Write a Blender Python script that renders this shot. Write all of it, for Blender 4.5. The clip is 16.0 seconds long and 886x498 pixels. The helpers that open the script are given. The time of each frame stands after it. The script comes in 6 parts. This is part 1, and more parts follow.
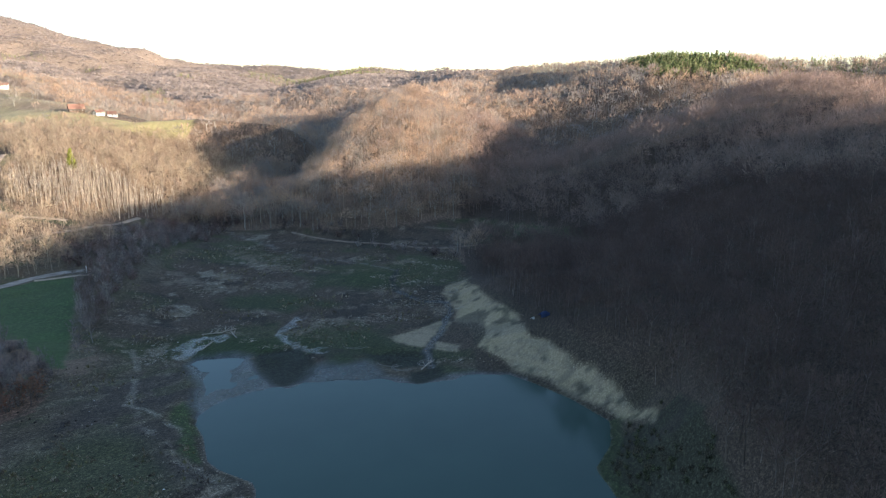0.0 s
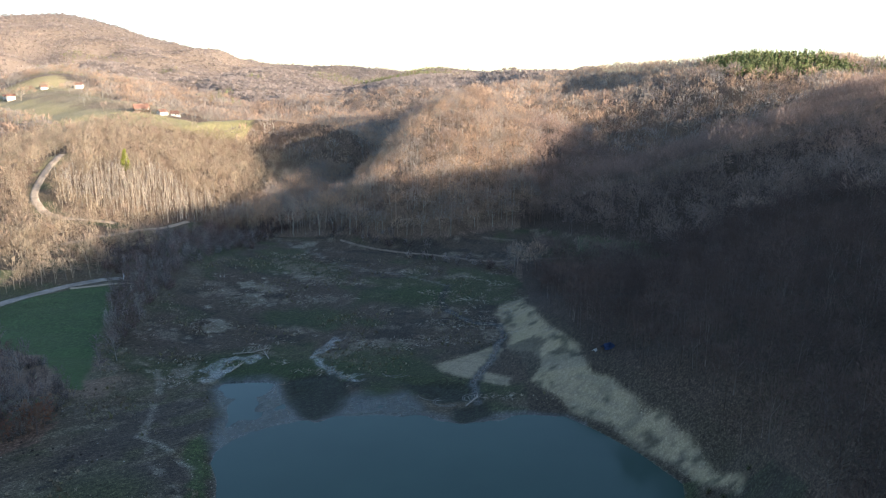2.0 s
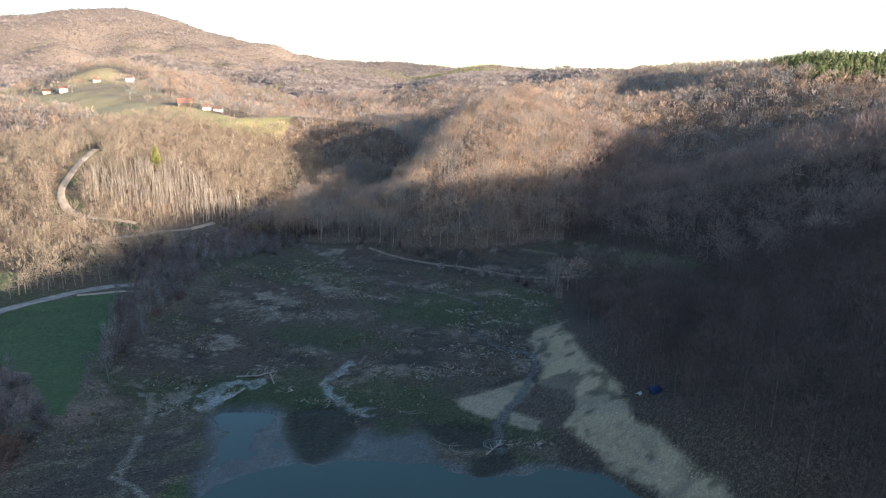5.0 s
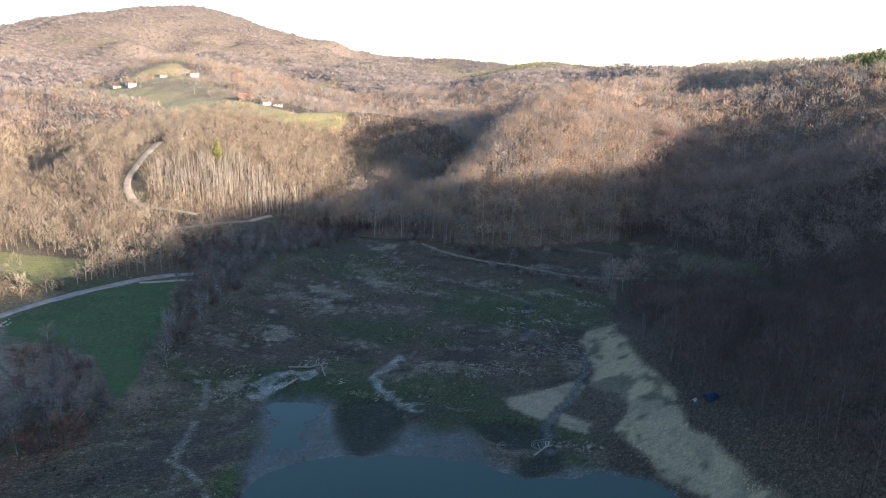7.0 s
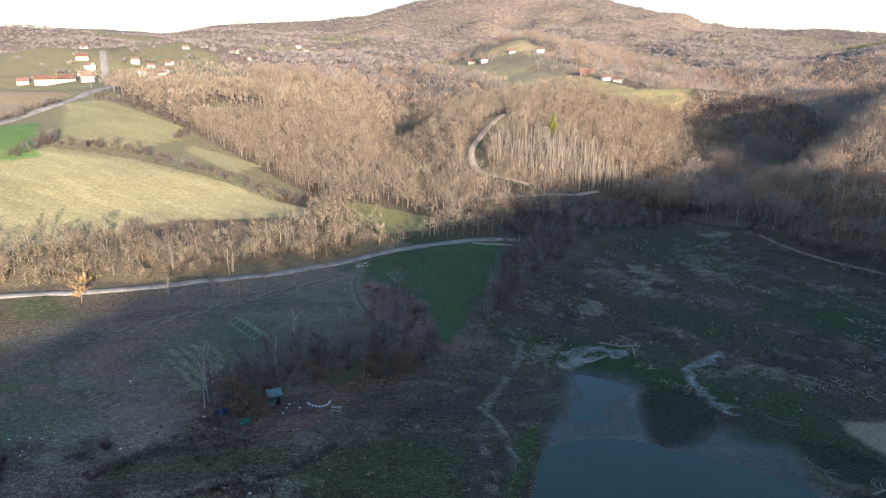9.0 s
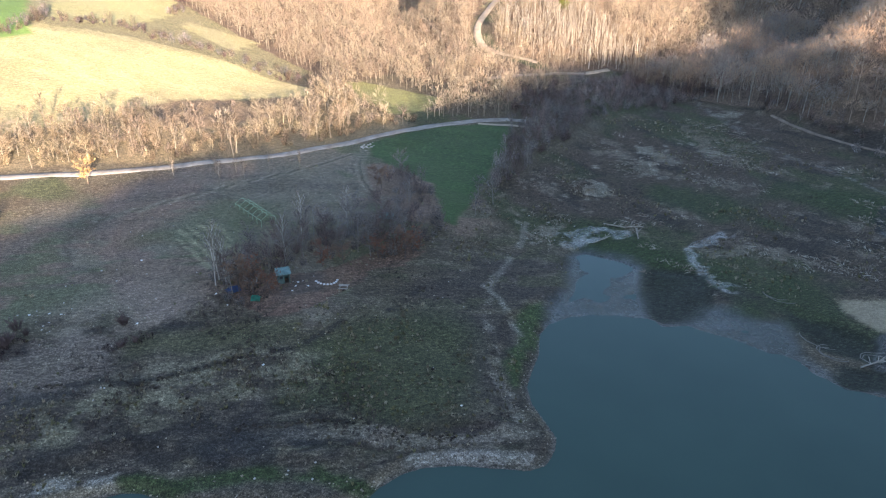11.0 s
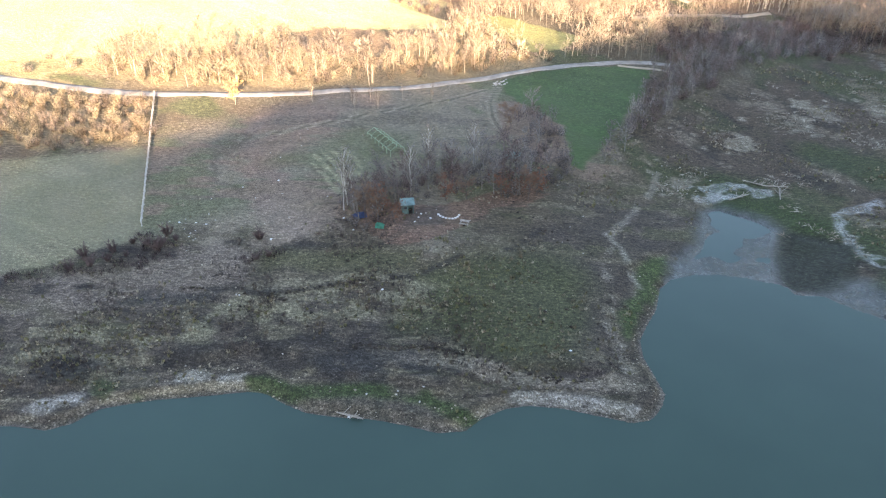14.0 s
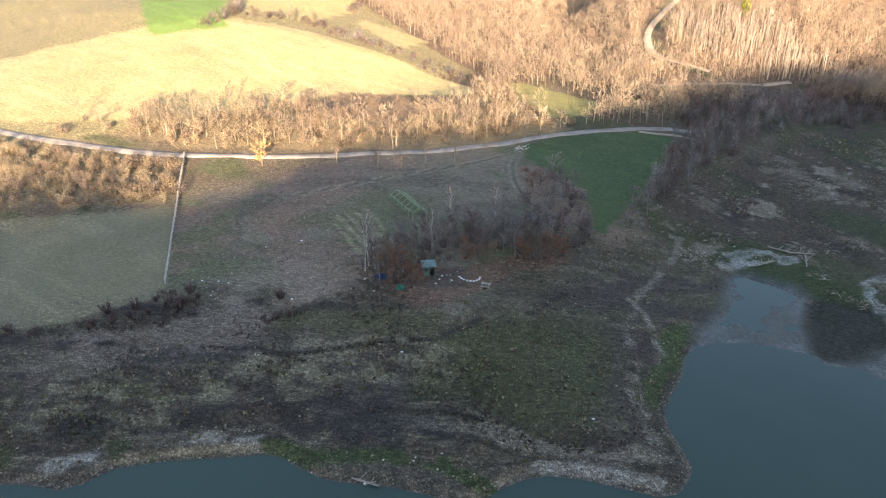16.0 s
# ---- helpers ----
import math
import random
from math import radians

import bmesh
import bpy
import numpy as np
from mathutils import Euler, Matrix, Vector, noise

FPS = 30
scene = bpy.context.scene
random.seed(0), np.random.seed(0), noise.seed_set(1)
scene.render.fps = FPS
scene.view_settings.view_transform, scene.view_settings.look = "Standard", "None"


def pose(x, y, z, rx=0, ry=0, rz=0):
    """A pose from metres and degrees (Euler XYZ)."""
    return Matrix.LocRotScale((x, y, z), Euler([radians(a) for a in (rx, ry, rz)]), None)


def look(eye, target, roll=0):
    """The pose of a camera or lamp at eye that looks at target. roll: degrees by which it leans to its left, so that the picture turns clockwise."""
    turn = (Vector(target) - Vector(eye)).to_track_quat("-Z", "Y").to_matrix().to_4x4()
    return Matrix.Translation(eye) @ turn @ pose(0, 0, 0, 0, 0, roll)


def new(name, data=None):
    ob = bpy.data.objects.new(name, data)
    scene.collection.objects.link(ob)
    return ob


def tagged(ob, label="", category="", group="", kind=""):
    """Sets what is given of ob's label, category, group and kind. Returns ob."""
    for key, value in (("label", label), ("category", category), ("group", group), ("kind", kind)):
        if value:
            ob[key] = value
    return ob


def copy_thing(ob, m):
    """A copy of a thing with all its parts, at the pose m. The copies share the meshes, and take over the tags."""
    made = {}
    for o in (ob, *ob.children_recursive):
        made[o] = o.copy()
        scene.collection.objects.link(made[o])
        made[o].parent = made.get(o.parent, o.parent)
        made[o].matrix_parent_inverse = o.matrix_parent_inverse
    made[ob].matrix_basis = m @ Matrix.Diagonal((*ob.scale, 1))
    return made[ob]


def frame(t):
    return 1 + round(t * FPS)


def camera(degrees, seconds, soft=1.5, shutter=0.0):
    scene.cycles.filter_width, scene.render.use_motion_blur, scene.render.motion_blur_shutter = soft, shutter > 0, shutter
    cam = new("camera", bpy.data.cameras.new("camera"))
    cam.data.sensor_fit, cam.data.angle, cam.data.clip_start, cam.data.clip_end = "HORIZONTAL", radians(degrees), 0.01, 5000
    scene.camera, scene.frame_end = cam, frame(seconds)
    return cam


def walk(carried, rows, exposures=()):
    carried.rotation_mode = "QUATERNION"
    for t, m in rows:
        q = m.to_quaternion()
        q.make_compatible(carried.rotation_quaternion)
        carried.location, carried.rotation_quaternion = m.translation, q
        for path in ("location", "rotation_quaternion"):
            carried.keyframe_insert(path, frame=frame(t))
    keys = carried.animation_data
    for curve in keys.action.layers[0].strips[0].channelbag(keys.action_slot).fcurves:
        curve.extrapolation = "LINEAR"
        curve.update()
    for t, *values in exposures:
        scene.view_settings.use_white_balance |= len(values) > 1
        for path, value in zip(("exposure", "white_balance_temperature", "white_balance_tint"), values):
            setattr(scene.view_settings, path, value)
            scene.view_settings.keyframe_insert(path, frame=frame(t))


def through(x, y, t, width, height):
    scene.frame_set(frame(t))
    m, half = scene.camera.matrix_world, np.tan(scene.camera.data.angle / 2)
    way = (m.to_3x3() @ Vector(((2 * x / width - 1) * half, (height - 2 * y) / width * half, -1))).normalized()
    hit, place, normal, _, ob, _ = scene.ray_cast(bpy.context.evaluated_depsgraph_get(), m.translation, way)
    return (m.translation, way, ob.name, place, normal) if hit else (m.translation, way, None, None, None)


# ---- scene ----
import functools

cam = camera(65.4, 16.0, soft=1.25)
METRES, EYE, TILT, LEAN, TURN = 45.0, 70.0, -14.0, 0.0, 0.0
ROWS = [
    (0.0, 0.0, 0.0, 0.0, 0.0, 0.0, -0.0),
    (0.5, 0.0116, 0.1058, 0.0249, 0.13, 0.01, -0.07),
    (1.0, 0.0274, 0.2106, 0.0503, 2.55, -0.01, -0.68),
    (1.5, 0.0461, 0.3156, 0.0771, 5.04, -0.05, -1.3),
    (2.0, 0.0633, 0.4205, 0.1035, 5.33, -0.05, -1.38),
    (2.5, 0.078, 0.5266, 0.1299, 5.36, -0.04, -1.4),
    (3.0, 0.0908, 0.6312, 0.156, 5.31, -0.06, -1.38),
    (3.5, 0.1023, 0.7251, 0.1883, 5.2, -0.1, -1.44),
    (4.0, 0.1142, 0.797, 0.2093, 6.48, -0.19, -1.96),
    (6.5, 0.1369, 0.8684, 0.2242, 11.86, -0.78, -3.98),
    (7.0, 0.1278, 0.8677, 0.2214, 13.8, -0.97, -4.45),
    (7.5, 0.1139, 0.863, 0.2191, 21.99, -1.75, -6.22),
    (8.0, 0.1069, 0.8625, 0.2157, 33.26, -3.1, -8.33),
    (8.5, 0.1191, 0.8679, 0.2159, 40.48, -4.23, -9.51),
    (8.7, 0.1194, 0.8679, 0.2153, 40.6, -4.95, -9.5),
    (10.8, 0.1256, 0.8675, 0.2018, 40.96, -14.75, -9.24),
    (11.0, 0.1262, 0.8675, 0.2015, 40.97, -15.84, -9.22),
    (11.5, 0.1308, 0.8662, 0.2017, 41.05, -18.4, -9.19),
    (12.0, 0.1336, 0.8655, 0.2001, 41.1, -20.82, -9.11),
    (12.5, 0.1356, 0.8649, 0.199, 41.58, -20.96, -9.12),
    (13.0, 0.137, 0.8643, 0.1971, 45.62, -21.57, -9.71),
    (13.5, 0.1359, 0.8648, 0.198, 49.48, -22.25, -10.31),
    (14.0, 0.1354, 0.8647, 0.198, 52.33, -22.74, -10.71),
    (14.5, 0.1342, 0.8649, 0.1981, 54.0, -23.05, -10.95),
    (15.0, 0.1321, 0.8659, 0.1972, 54.21, -22.61, -10.95),
    (15.5, 0.1299, 0.867, 0.1976, 54.23, -20.31, -10.92),
    (16.0, 0.1269, 0.868, 0.199, 54.25, -18.02, -10.92),
]
EXPOSURES = [(0.0, 2.05, 6450, 10), (7.0, 2.03, 6200, 11), (8.5, 1.75, 6150, 11), (11.0, 2.58, 6750, 15), (12.5, 3.4, 7600, 18), (13.0, 3.48, 7750, 18), (14.5, 3.3, 8000, 18), (15.5, 3.05, 7850, 18), (16.0, 2.63, 7950, 18)]
walk(cam, [(t, pose(0, 0, EYE, TILT, LEAN, TURN) @ pose(METRES * x, METRES * y, METRES * z, 90 + pitch, roll, yaw)) for t, x, y, z, yaw, pitch, roll in ROWS], EXPOSURES)

# ---------------------------------------------------------------- light: a low winter sun over the right-hand hill, clear pale sky
SUN_WAY = Vector((0.87, -0.49, 0.0)).normalized()
SUN_HEIGHT = 10.0
world = bpy.data.worlds.new("winter_sky")
scene.world = world
world.use_nodes = True
sky = world.node_tree.nodes.new("ShaderNodeTexSky")
sky.sky_type, sky.sun_disc = "NISHITA", False
sky.sun_elevation, sky.sun_rotation = radians(SUN_HEIGHT), math.atan2(SUN_WAY.x, SUN_WAY.y)
sky.dust_density, sky.air_density, sky.ozone_density = 0.35, 0.75, 1.3
background = world.node_tree.nodes["Background"]
background.inputs["Strength"].default_value = 0.105
world.node_tree.links.new(sky.outputs["Color"], background.inputs["Color"])
sun = new("sun", bpy.data.lights.new("sun", "SUN"))
sun.data.energy, sun.data.angle, sun.data.color = 5.0, radians(0.6), (1.0, 0.82, 0.65)
sun.matrix_world = look((0, 0, 300), Vector((0, 0, 300)) - SUN_WAY * math.cos(radians(SUN_HEIGHT)) - Vector((0, 0, math.sin(radians(SUN_HEIGHT)))))

# ---------------------------------------------------------------- materials
def material(name, rough=0.9, metal=0.0, specular=0.3):
    m = bpy.data.materials.new(name)
    m.use_nodes = True
    shader = m.node_tree.nodes["Principled BSDF"]
    shader.inputs["Roughness"].default_value, shader.inputs["Metallic"].default_value = rough, metal
    shader.inputs["Specular IOR Level"].default_value = specular
    return m, m.node_tree.nodes, m.node_tree.links, shader


def noise_node(nodes, links, size, detail=4.0, vector=None, rough=0.6):
    tex = nodes.new("ShaderNodeTexNoise")
    tex.inputs["Scale"].default_value, tex.inputs["Detail"].default_value, tex.inputs["Roughness"].default_value = 1.0 / size, detail, rough
    if vector is None:
        vector = nodes.new("ShaderNodeNewGeometry").outputs["Position"]
    links.new(vector, tex.inputs["Vector"])
    return tex.outputs["Fac"]


def ramp(nodes, links, value, low, high, a=0.0, b=1.0):
    node = nodes.new("ShaderNodeMapRange")
    for key, v in (("From Min", low), ("From Max", high), ("To Min", a), ("To Max", b)):
        node.inputs[key].default_value = v
    links.new(value, node.inputs["Value"])
    return node.outputs["Result"]


def mixed(nodes, links, kind, fac, a, b):
    node = nodes.new("ShaderNodeMix")
    node.data_type, node.blend_type = "RGBA", kind
    for socket, value in ((node.inputs[0], fac), (node.inputs[6], a), (node.inputs[7], b)):
        if isinstance(value, (int, float)):
            socket.default_value = value
        elif isinstance(value, tuple):
            socket.default_value = (*value, 1)
        else:
            links.new(value, socket)
    return node.outputs[2]


def bumped(nodes, links, shader, height, strength, distance):
    node = nodes.new("ShaderNodeBump")
    node.inputs["Strength"].default_value, node.inputs["Distance"].default_value = strength, distance
    links.new(height, node.inputs["Height"])
    links.new(node.outputs["Normal"], shader.inputs["Normal"])


def plain(name, colour, rough=0.8, metal=0.0, grain=0.05, stain=0.6, spread=0.35, specular=0.3):
    """A painted or natural surface: one colour, broken up by grain and by larger stains, with a little relief."""
    m, nodes, links, shader = material(name, rough, metal, specular)
    fine, broad = noise_node(nodes, links, grain), noise_node(nodes, links, stain, 3.0)
    dark = tuple(c * (1 - spread) for c in colour)
    light = tuple(min(1, c * (1 + spread * 0.5)) for c in colour)
    c = mixed(nodes, links, "MIX", ramp(nodes, links, broad, 0.3, 0.7), dark, light)
    c = mixed(nodes, links, "MULTIPLY", ramp(nodes, links, fine, 0.35, 0.65, 0.0, spread), c, (0.45, 0.42, 0.4))
    links.new(c, shader.inputs["Base Color"])
    bumped(nodes, links, shader, fine, 0.4, grain * 0.5)
    return m


def tinted(name, rough=0.9, spread=0.25, size=1.5, gaps=0.0, through=0.0):
    """Plants: the colour of each plant is carried by its mesh; the shader breaks it up. gaps: size of the gaps between the upright twigs of one spray; through: share of light that passes."""
    m, nodes, links, shader = material(name, rough, 0.0, 0.15)
    attr = nodes.new("ShaderNodeAttribute")
    attr.attribute_name = "tint"
    n = noise_node(nodes, links, size, 2.0)
    c = mixed(nodes, links, "MULTIPLY", ramp(nodes, links, n, 0.3, 0.7, 0.0, spread), attr.outputs["Color"], (0.4, 0.38, 0.36))
    links.new(c, shader.inputs["Base Color"])
    if gaps:
        upright = nodes.new("ShaderNodeVectorMath")
        upright.operation = "MULTIPLY"
        upright.inputs[1].default_value = (1.0, 1.0, 0.35)
        links.new(nodes.new("ShaderNodeNewGeometry").outputs["Position"], upright.inputs[0])
        links.new(ramp(nodes, links, noise_node(nodes, links, gaps, 2.0, upright.outputs[0], 0.7), 0.5, 0.56), shader.inputs["Alpha"])
    if through:
        glow = nodes.new("ShaderNodeBsdfTranslucent")
        links.new(c, glow.inputs["Color"])
        both = nodes.new("ShaderNodeMixShader")
        both.inputs[0].default_value = through
        links.new(shader.outputs[0], both.inputs[1])
        links.new(glow.outputs[0], both.inputs[2])
        links.new(both.outputs[0], nodes["Material Output"].inputs["Surface"])
    return m


def ground_material():
    """Ground: the cover's colour, broken up by clumps and blades; ploughed or sandy ground is smoother."""
    m, nodes, links, shader = material("ground", 0.95, 0.0, 0.4)
    attr = {}
    for key in ("cover", "wet", "even"):
        attr[key] = nodes.new("ShaderNodeAttribute")
        attr[key].attribute_name = key
    rough = ramp(nodes, links, attr["even"].outputs["Fac"], 0.0, 1.0, 1.0, 0.2)

    def share(value):
        node = nodes.new("ShaderNodeMath")
        node.operation = "MULTIPLY"
        links.new(value, node.inputs[0])
        links.new(rough, node.inputs[1])
        return node.outputs[0]

    turn, lie = nodes.new("ShaderNodeMapping"), nodes.new("ShaderNodeMapping")
    turn.inputs["Rotation"].default_value, lie.inputs["Scale"].default_value = (0, 0, radians(-51.5)), (0.45, 1.0, 1.0)
    links.new(nodes.new("ShaderNodeNewGeometry").outputs["Position"], turn.inputs["Vector"])
    links.new(turn.outputs[0], lie.inputs["Vector"])
    fine, mid = noise_node(nodes, links, 0.2, 3.0, rough=0.7), noise_node(nodes, links, 0.45, 5.0, lie.outputs[0], 0.62)
    broad, holes = noise_node(nodes, links, 9.0, 5.0), noise_node(nodes, links, 1.1, 4.0, lie.outputs[0], 0.75)
    cover = attr["cover"].outputs["Color"]
    c = mixed(nodes, links, "MULTIPLY", ramp(nodes, links, broad, 0.42, 0.62, 0.0, 0.5), cover, (0.84, 0.87, 0.74))
    c = mixed(nodes, links, "MULTIPLY", share(ramp(nodes, links, mid, 0.6, 0.36, 0.0, 0.75)), c, (0.42, 0.4, 0.37))
    c = mixed(nodes, links, "ADD", share(ramp(nodes, links, mid, 0.52, 0.72, 0.0, 0.7)), c, cover)
    c = mixed(nodes, links, "MULTIPLY", share(ramp(nodes, links, fine, 0.56, 0.42, 0.0, 0.85)), c, (0.3, 0.29, 0.27))
    c = mixed(nodes, links, "ADD", share(ramp(nodes, links, noise_node(nodes, links, 0.32, 2.0, rough=0.6), 0.58, 0.68, 0.0, 0.9)), c, cover)
    c = mixed(nodes, links, "MULTIPLY", share(ramp(nodes, links, holes, 0.58, 0.66, 0.0, 0.75)), c, (0.3, 0.28, 0.26))
    links.new(c, shader.inputs["Base Color"])
    film = nodes.new("ShaderNodeMath")
    film.operation = "MULTIPLY"
    links.new(attr["wet"].outputs["Fac"], film.inputs[0])
    links.new(ramp(nodes, links, noise_node(nodes, links, 0.9, 4.0, rough=0.7), 0.42, 0.56, 0.8, 1.0), film.inputs[1])
    links.new(ramp(nodes, links, film.outputs[0], 0.0, 1.0, 0.95, 0.12), shader.inputs["Roughness"])
    bumped(nodes, links, shader, mid, 0.8, 0.4)
    return m


def water_material():
    m, nodes, links, shader = material("lake_water", 0.1, 0.0, 0.5)
    shader.inputs["IOR"].default_value = 1.333
    n = noise_node(nodes, links, 30.0, 3.0)
    c = mixed(nodes, links, "MIX", ramp(nodes, links, n, 0.3, 0.7), (0.036, 0.068, 0.054), (0.042, 0.078, 0.061))
    links.new(c, shader.inputs["Base Color"])
    bumped(nodes, links, shader, noise_node(nodes, links, 0.7, 3.0), 0.05, 0.05)
    return m


GROUND, WATER = ground_material(), water_material()
BARK, TWIGS, FINE_TWIGS, FAR_TWIGS = tinted("bark"), tinted("bare_twigs", gaps=0.12, through=0.45), tinted("fine_twigs", gaps=0.1, through=0.4), tinted("far_twigs", through=0.5)
NEEDLES, LEAVES, TUFTS = tinted("pine_needles", 0.8), tinted("dry_leaves", 0.85), tinted("dry_grass", 0.95)
GRAVEL = plain("pale_gravel", (0.37, 0.34, 0.3), 0.95, 0, 0.3, 3.0, 0.4)
DIRT = plain("dirt_track", (0.25, 0.2, 0.155), 0.95, 0, 0.3, 3.0, 0.4)
PALE_DIRT = plain("pale_dirt_track", (0.42, 0.35, 0.27), 0.95, 0, 0.3, 3.0, 0.3)
RUT_MUD = plain("drying_mud", (0.2, 0.185, 0.16), 0.8, 0, 0.1, 1.0, 0.35)
PLASTER = plain("white_plaster", (0.66, 0.63, 0.58), 0.85, 0, 0.2, 1.5, 0.2)
CREAM = plain("cream_plaster", (0.66, 0.58, 0.44), 0.85, 0, 0.2, 1.5, 0.2)
ROOF_RED = plain("red_roof_tiles", (0.25, 0.14, 0.105), 0.85, 0, 0.3, 1.2, 0.4)
ROOF_BROWN = plain("brown_roof_tiles", (0.2, 0.1, 0.075), 0.85, 0, 0.3, 1.2, 0.4)
PANE = plain("dark_window", (0.05, 0.055, 0.06), 0.15, 0, 0.3, 1.0, 0.2, 0.5)
SHED_WALL = plain("weathered_teal_boards", (0.1, 0.17, 0.16), 0.8, 0, 0.08, 0.7, 0.4)
SHED_ROOF = plain("pale_sheet_roof", (0.2, 0.33, 0.31), 0.6, 0.0, 0.15, 0.9, 0.4)
DARK_WOOD = plain("dark_old_wood", (0.1, 0.075, 0.055), 0.9, 0, 0.06, 0.5, 0.4)
GREY_WOOD = plain("bleached_driftwood", (0.42, 0.38, 0.32), 0.9, 0, 0.06, 0.5, 0.35)
BLUE_SHEET = plain("blue_plastic_sheet", (0.06, 0.1, 0.22), 0.45, 0, 0.1, 0.6, 0.35)
GREEN_SHEET = plain("green_plastic_sheet", (0.05, 0.32, 0.22), 0.45, 0, 0.1, 0.6, 0.35)
GREY_SHEET = plain("grey_canvas_sheet", (0.4, 0.38, 0.37), 0.7, 0, 0.1, 0.6, 0.35)
WHITE_PAINT = plain("white_paint", (0.75, 0.75, 0.72), 0.6, 0, 0.05, 0.3, 0.2)
GREEN_METAL = plain("pale_green_painted_metal", (0.3, 0.42, 0.26), 0.5, 0.0, 0.05, 0.4, 0.3)
CONCRETE = plain("pale_concrete", (0.5, 0.47, 0.42), 0.9, 0, 0.1, 0.8, 0.3)
STONE = plain("pale_stone", (0.5, 0.47, 0.42), 0.9, 0, 0.1, 0.5, 0.35)
SHED_INSIDE = plain("dark_boards_inside", (0.05, 0.045, 0.04), 0.9, 0, 0.1, 0.5, 0.3)


# ---------------------------------------------------------------- land form
LEFT_SHORE = [(-150, -330), (-120, -120), (-100, -20), (-90, 20), (-87, 29.5), (-84, 33.4), (-80.5, 36.7), (-79.7, 39.8), (-80.3, 43.7), (-77.6, 50.1), (-73.5, 57),
              (-70.8, 61.9), (-68.8, 63.7), (-65.5, 64.8), (-61.9, 66.5), (-58.8, 69.3), (-55.6, 72.9), (-51.8, 76), (-47.8, 78.8), (-45.8, 82), (-46.3, 84.9),
              (-45.7, 89), (-44.3, 91.9), (-41.1, 95.3), (-37.3, 98), (-33.1, 101.1), (-32, 103.5), (-32.7, 106.6), (-34, 109)]
HEAD_SHORE = [(-39, 111.8), (-41.2, 113), (-44.2, 115.9), (-45.9, 119.6), (-47.9, 124.6), (-51.4, 130), (-52, 134), (-50.6, 138.5), (-47.6, 142.3), (-43.6, 145.6), (-39.5, 147.8),
              (-36.2, 148), (-32.4, 150.4), (-27, 151.6), (-20, 152.3), (-13, 152.6), (-9.3, 151.4), (-5.6, 149.6), (-1.5, 151.6), (3, 153.6), (7, 155)]
RIGHT_SHORE = [(16, 155), (22, 149.5), (29, 141.5), (35, 131.5), (33, 122), (28.2, 113.5), (30, 104), (38, 60), (48, 0), (60, -120), (40, -330)]
# mud flats at the head of the lake, left bare and wet by the falling water
WET_FLATS = ([(-65, 160), (-63.6, 164.6), (-56, 166), (-49.5, 166.2), (-43.4, 155), (-40, 147), (-47, 142), (-52.5, 133), (-55, 139), (-56.5, 147)], [(-33, 158.6), (-18.2, 163.6), (-14.6, 156), (-14, 151.5), (-27, 150.5), (-33, 150)])
WEED_FLATS = ([(-48.5, 166.4), (-38, 171.5), (-32.2, 160), (-31.6, 150.8), (-36, 147), (-42.6, 150.3), (-44.4, 156)], [(-8, 155), (-2, 158), (0, 152.5), (-5.8, 148.6)], [(-22, 168), (-6, 167), (-2, 160), (-12, 158), (-18, 164)])
LAKE = LEFT_SHORE + HEAD_SHORE + RIGHT_SHORE
FOREST_FOOT = [(2, 262), (8, 240), (10, 226), (12, 208), (16.5, 198), (23, 182), (28.5, 168), (33, 160), (38.5, 149), (43, 139), (46, 129), (46, 113), (44, 95),
               (49, 50), (58, -10), (72, -120), (60, -340)]
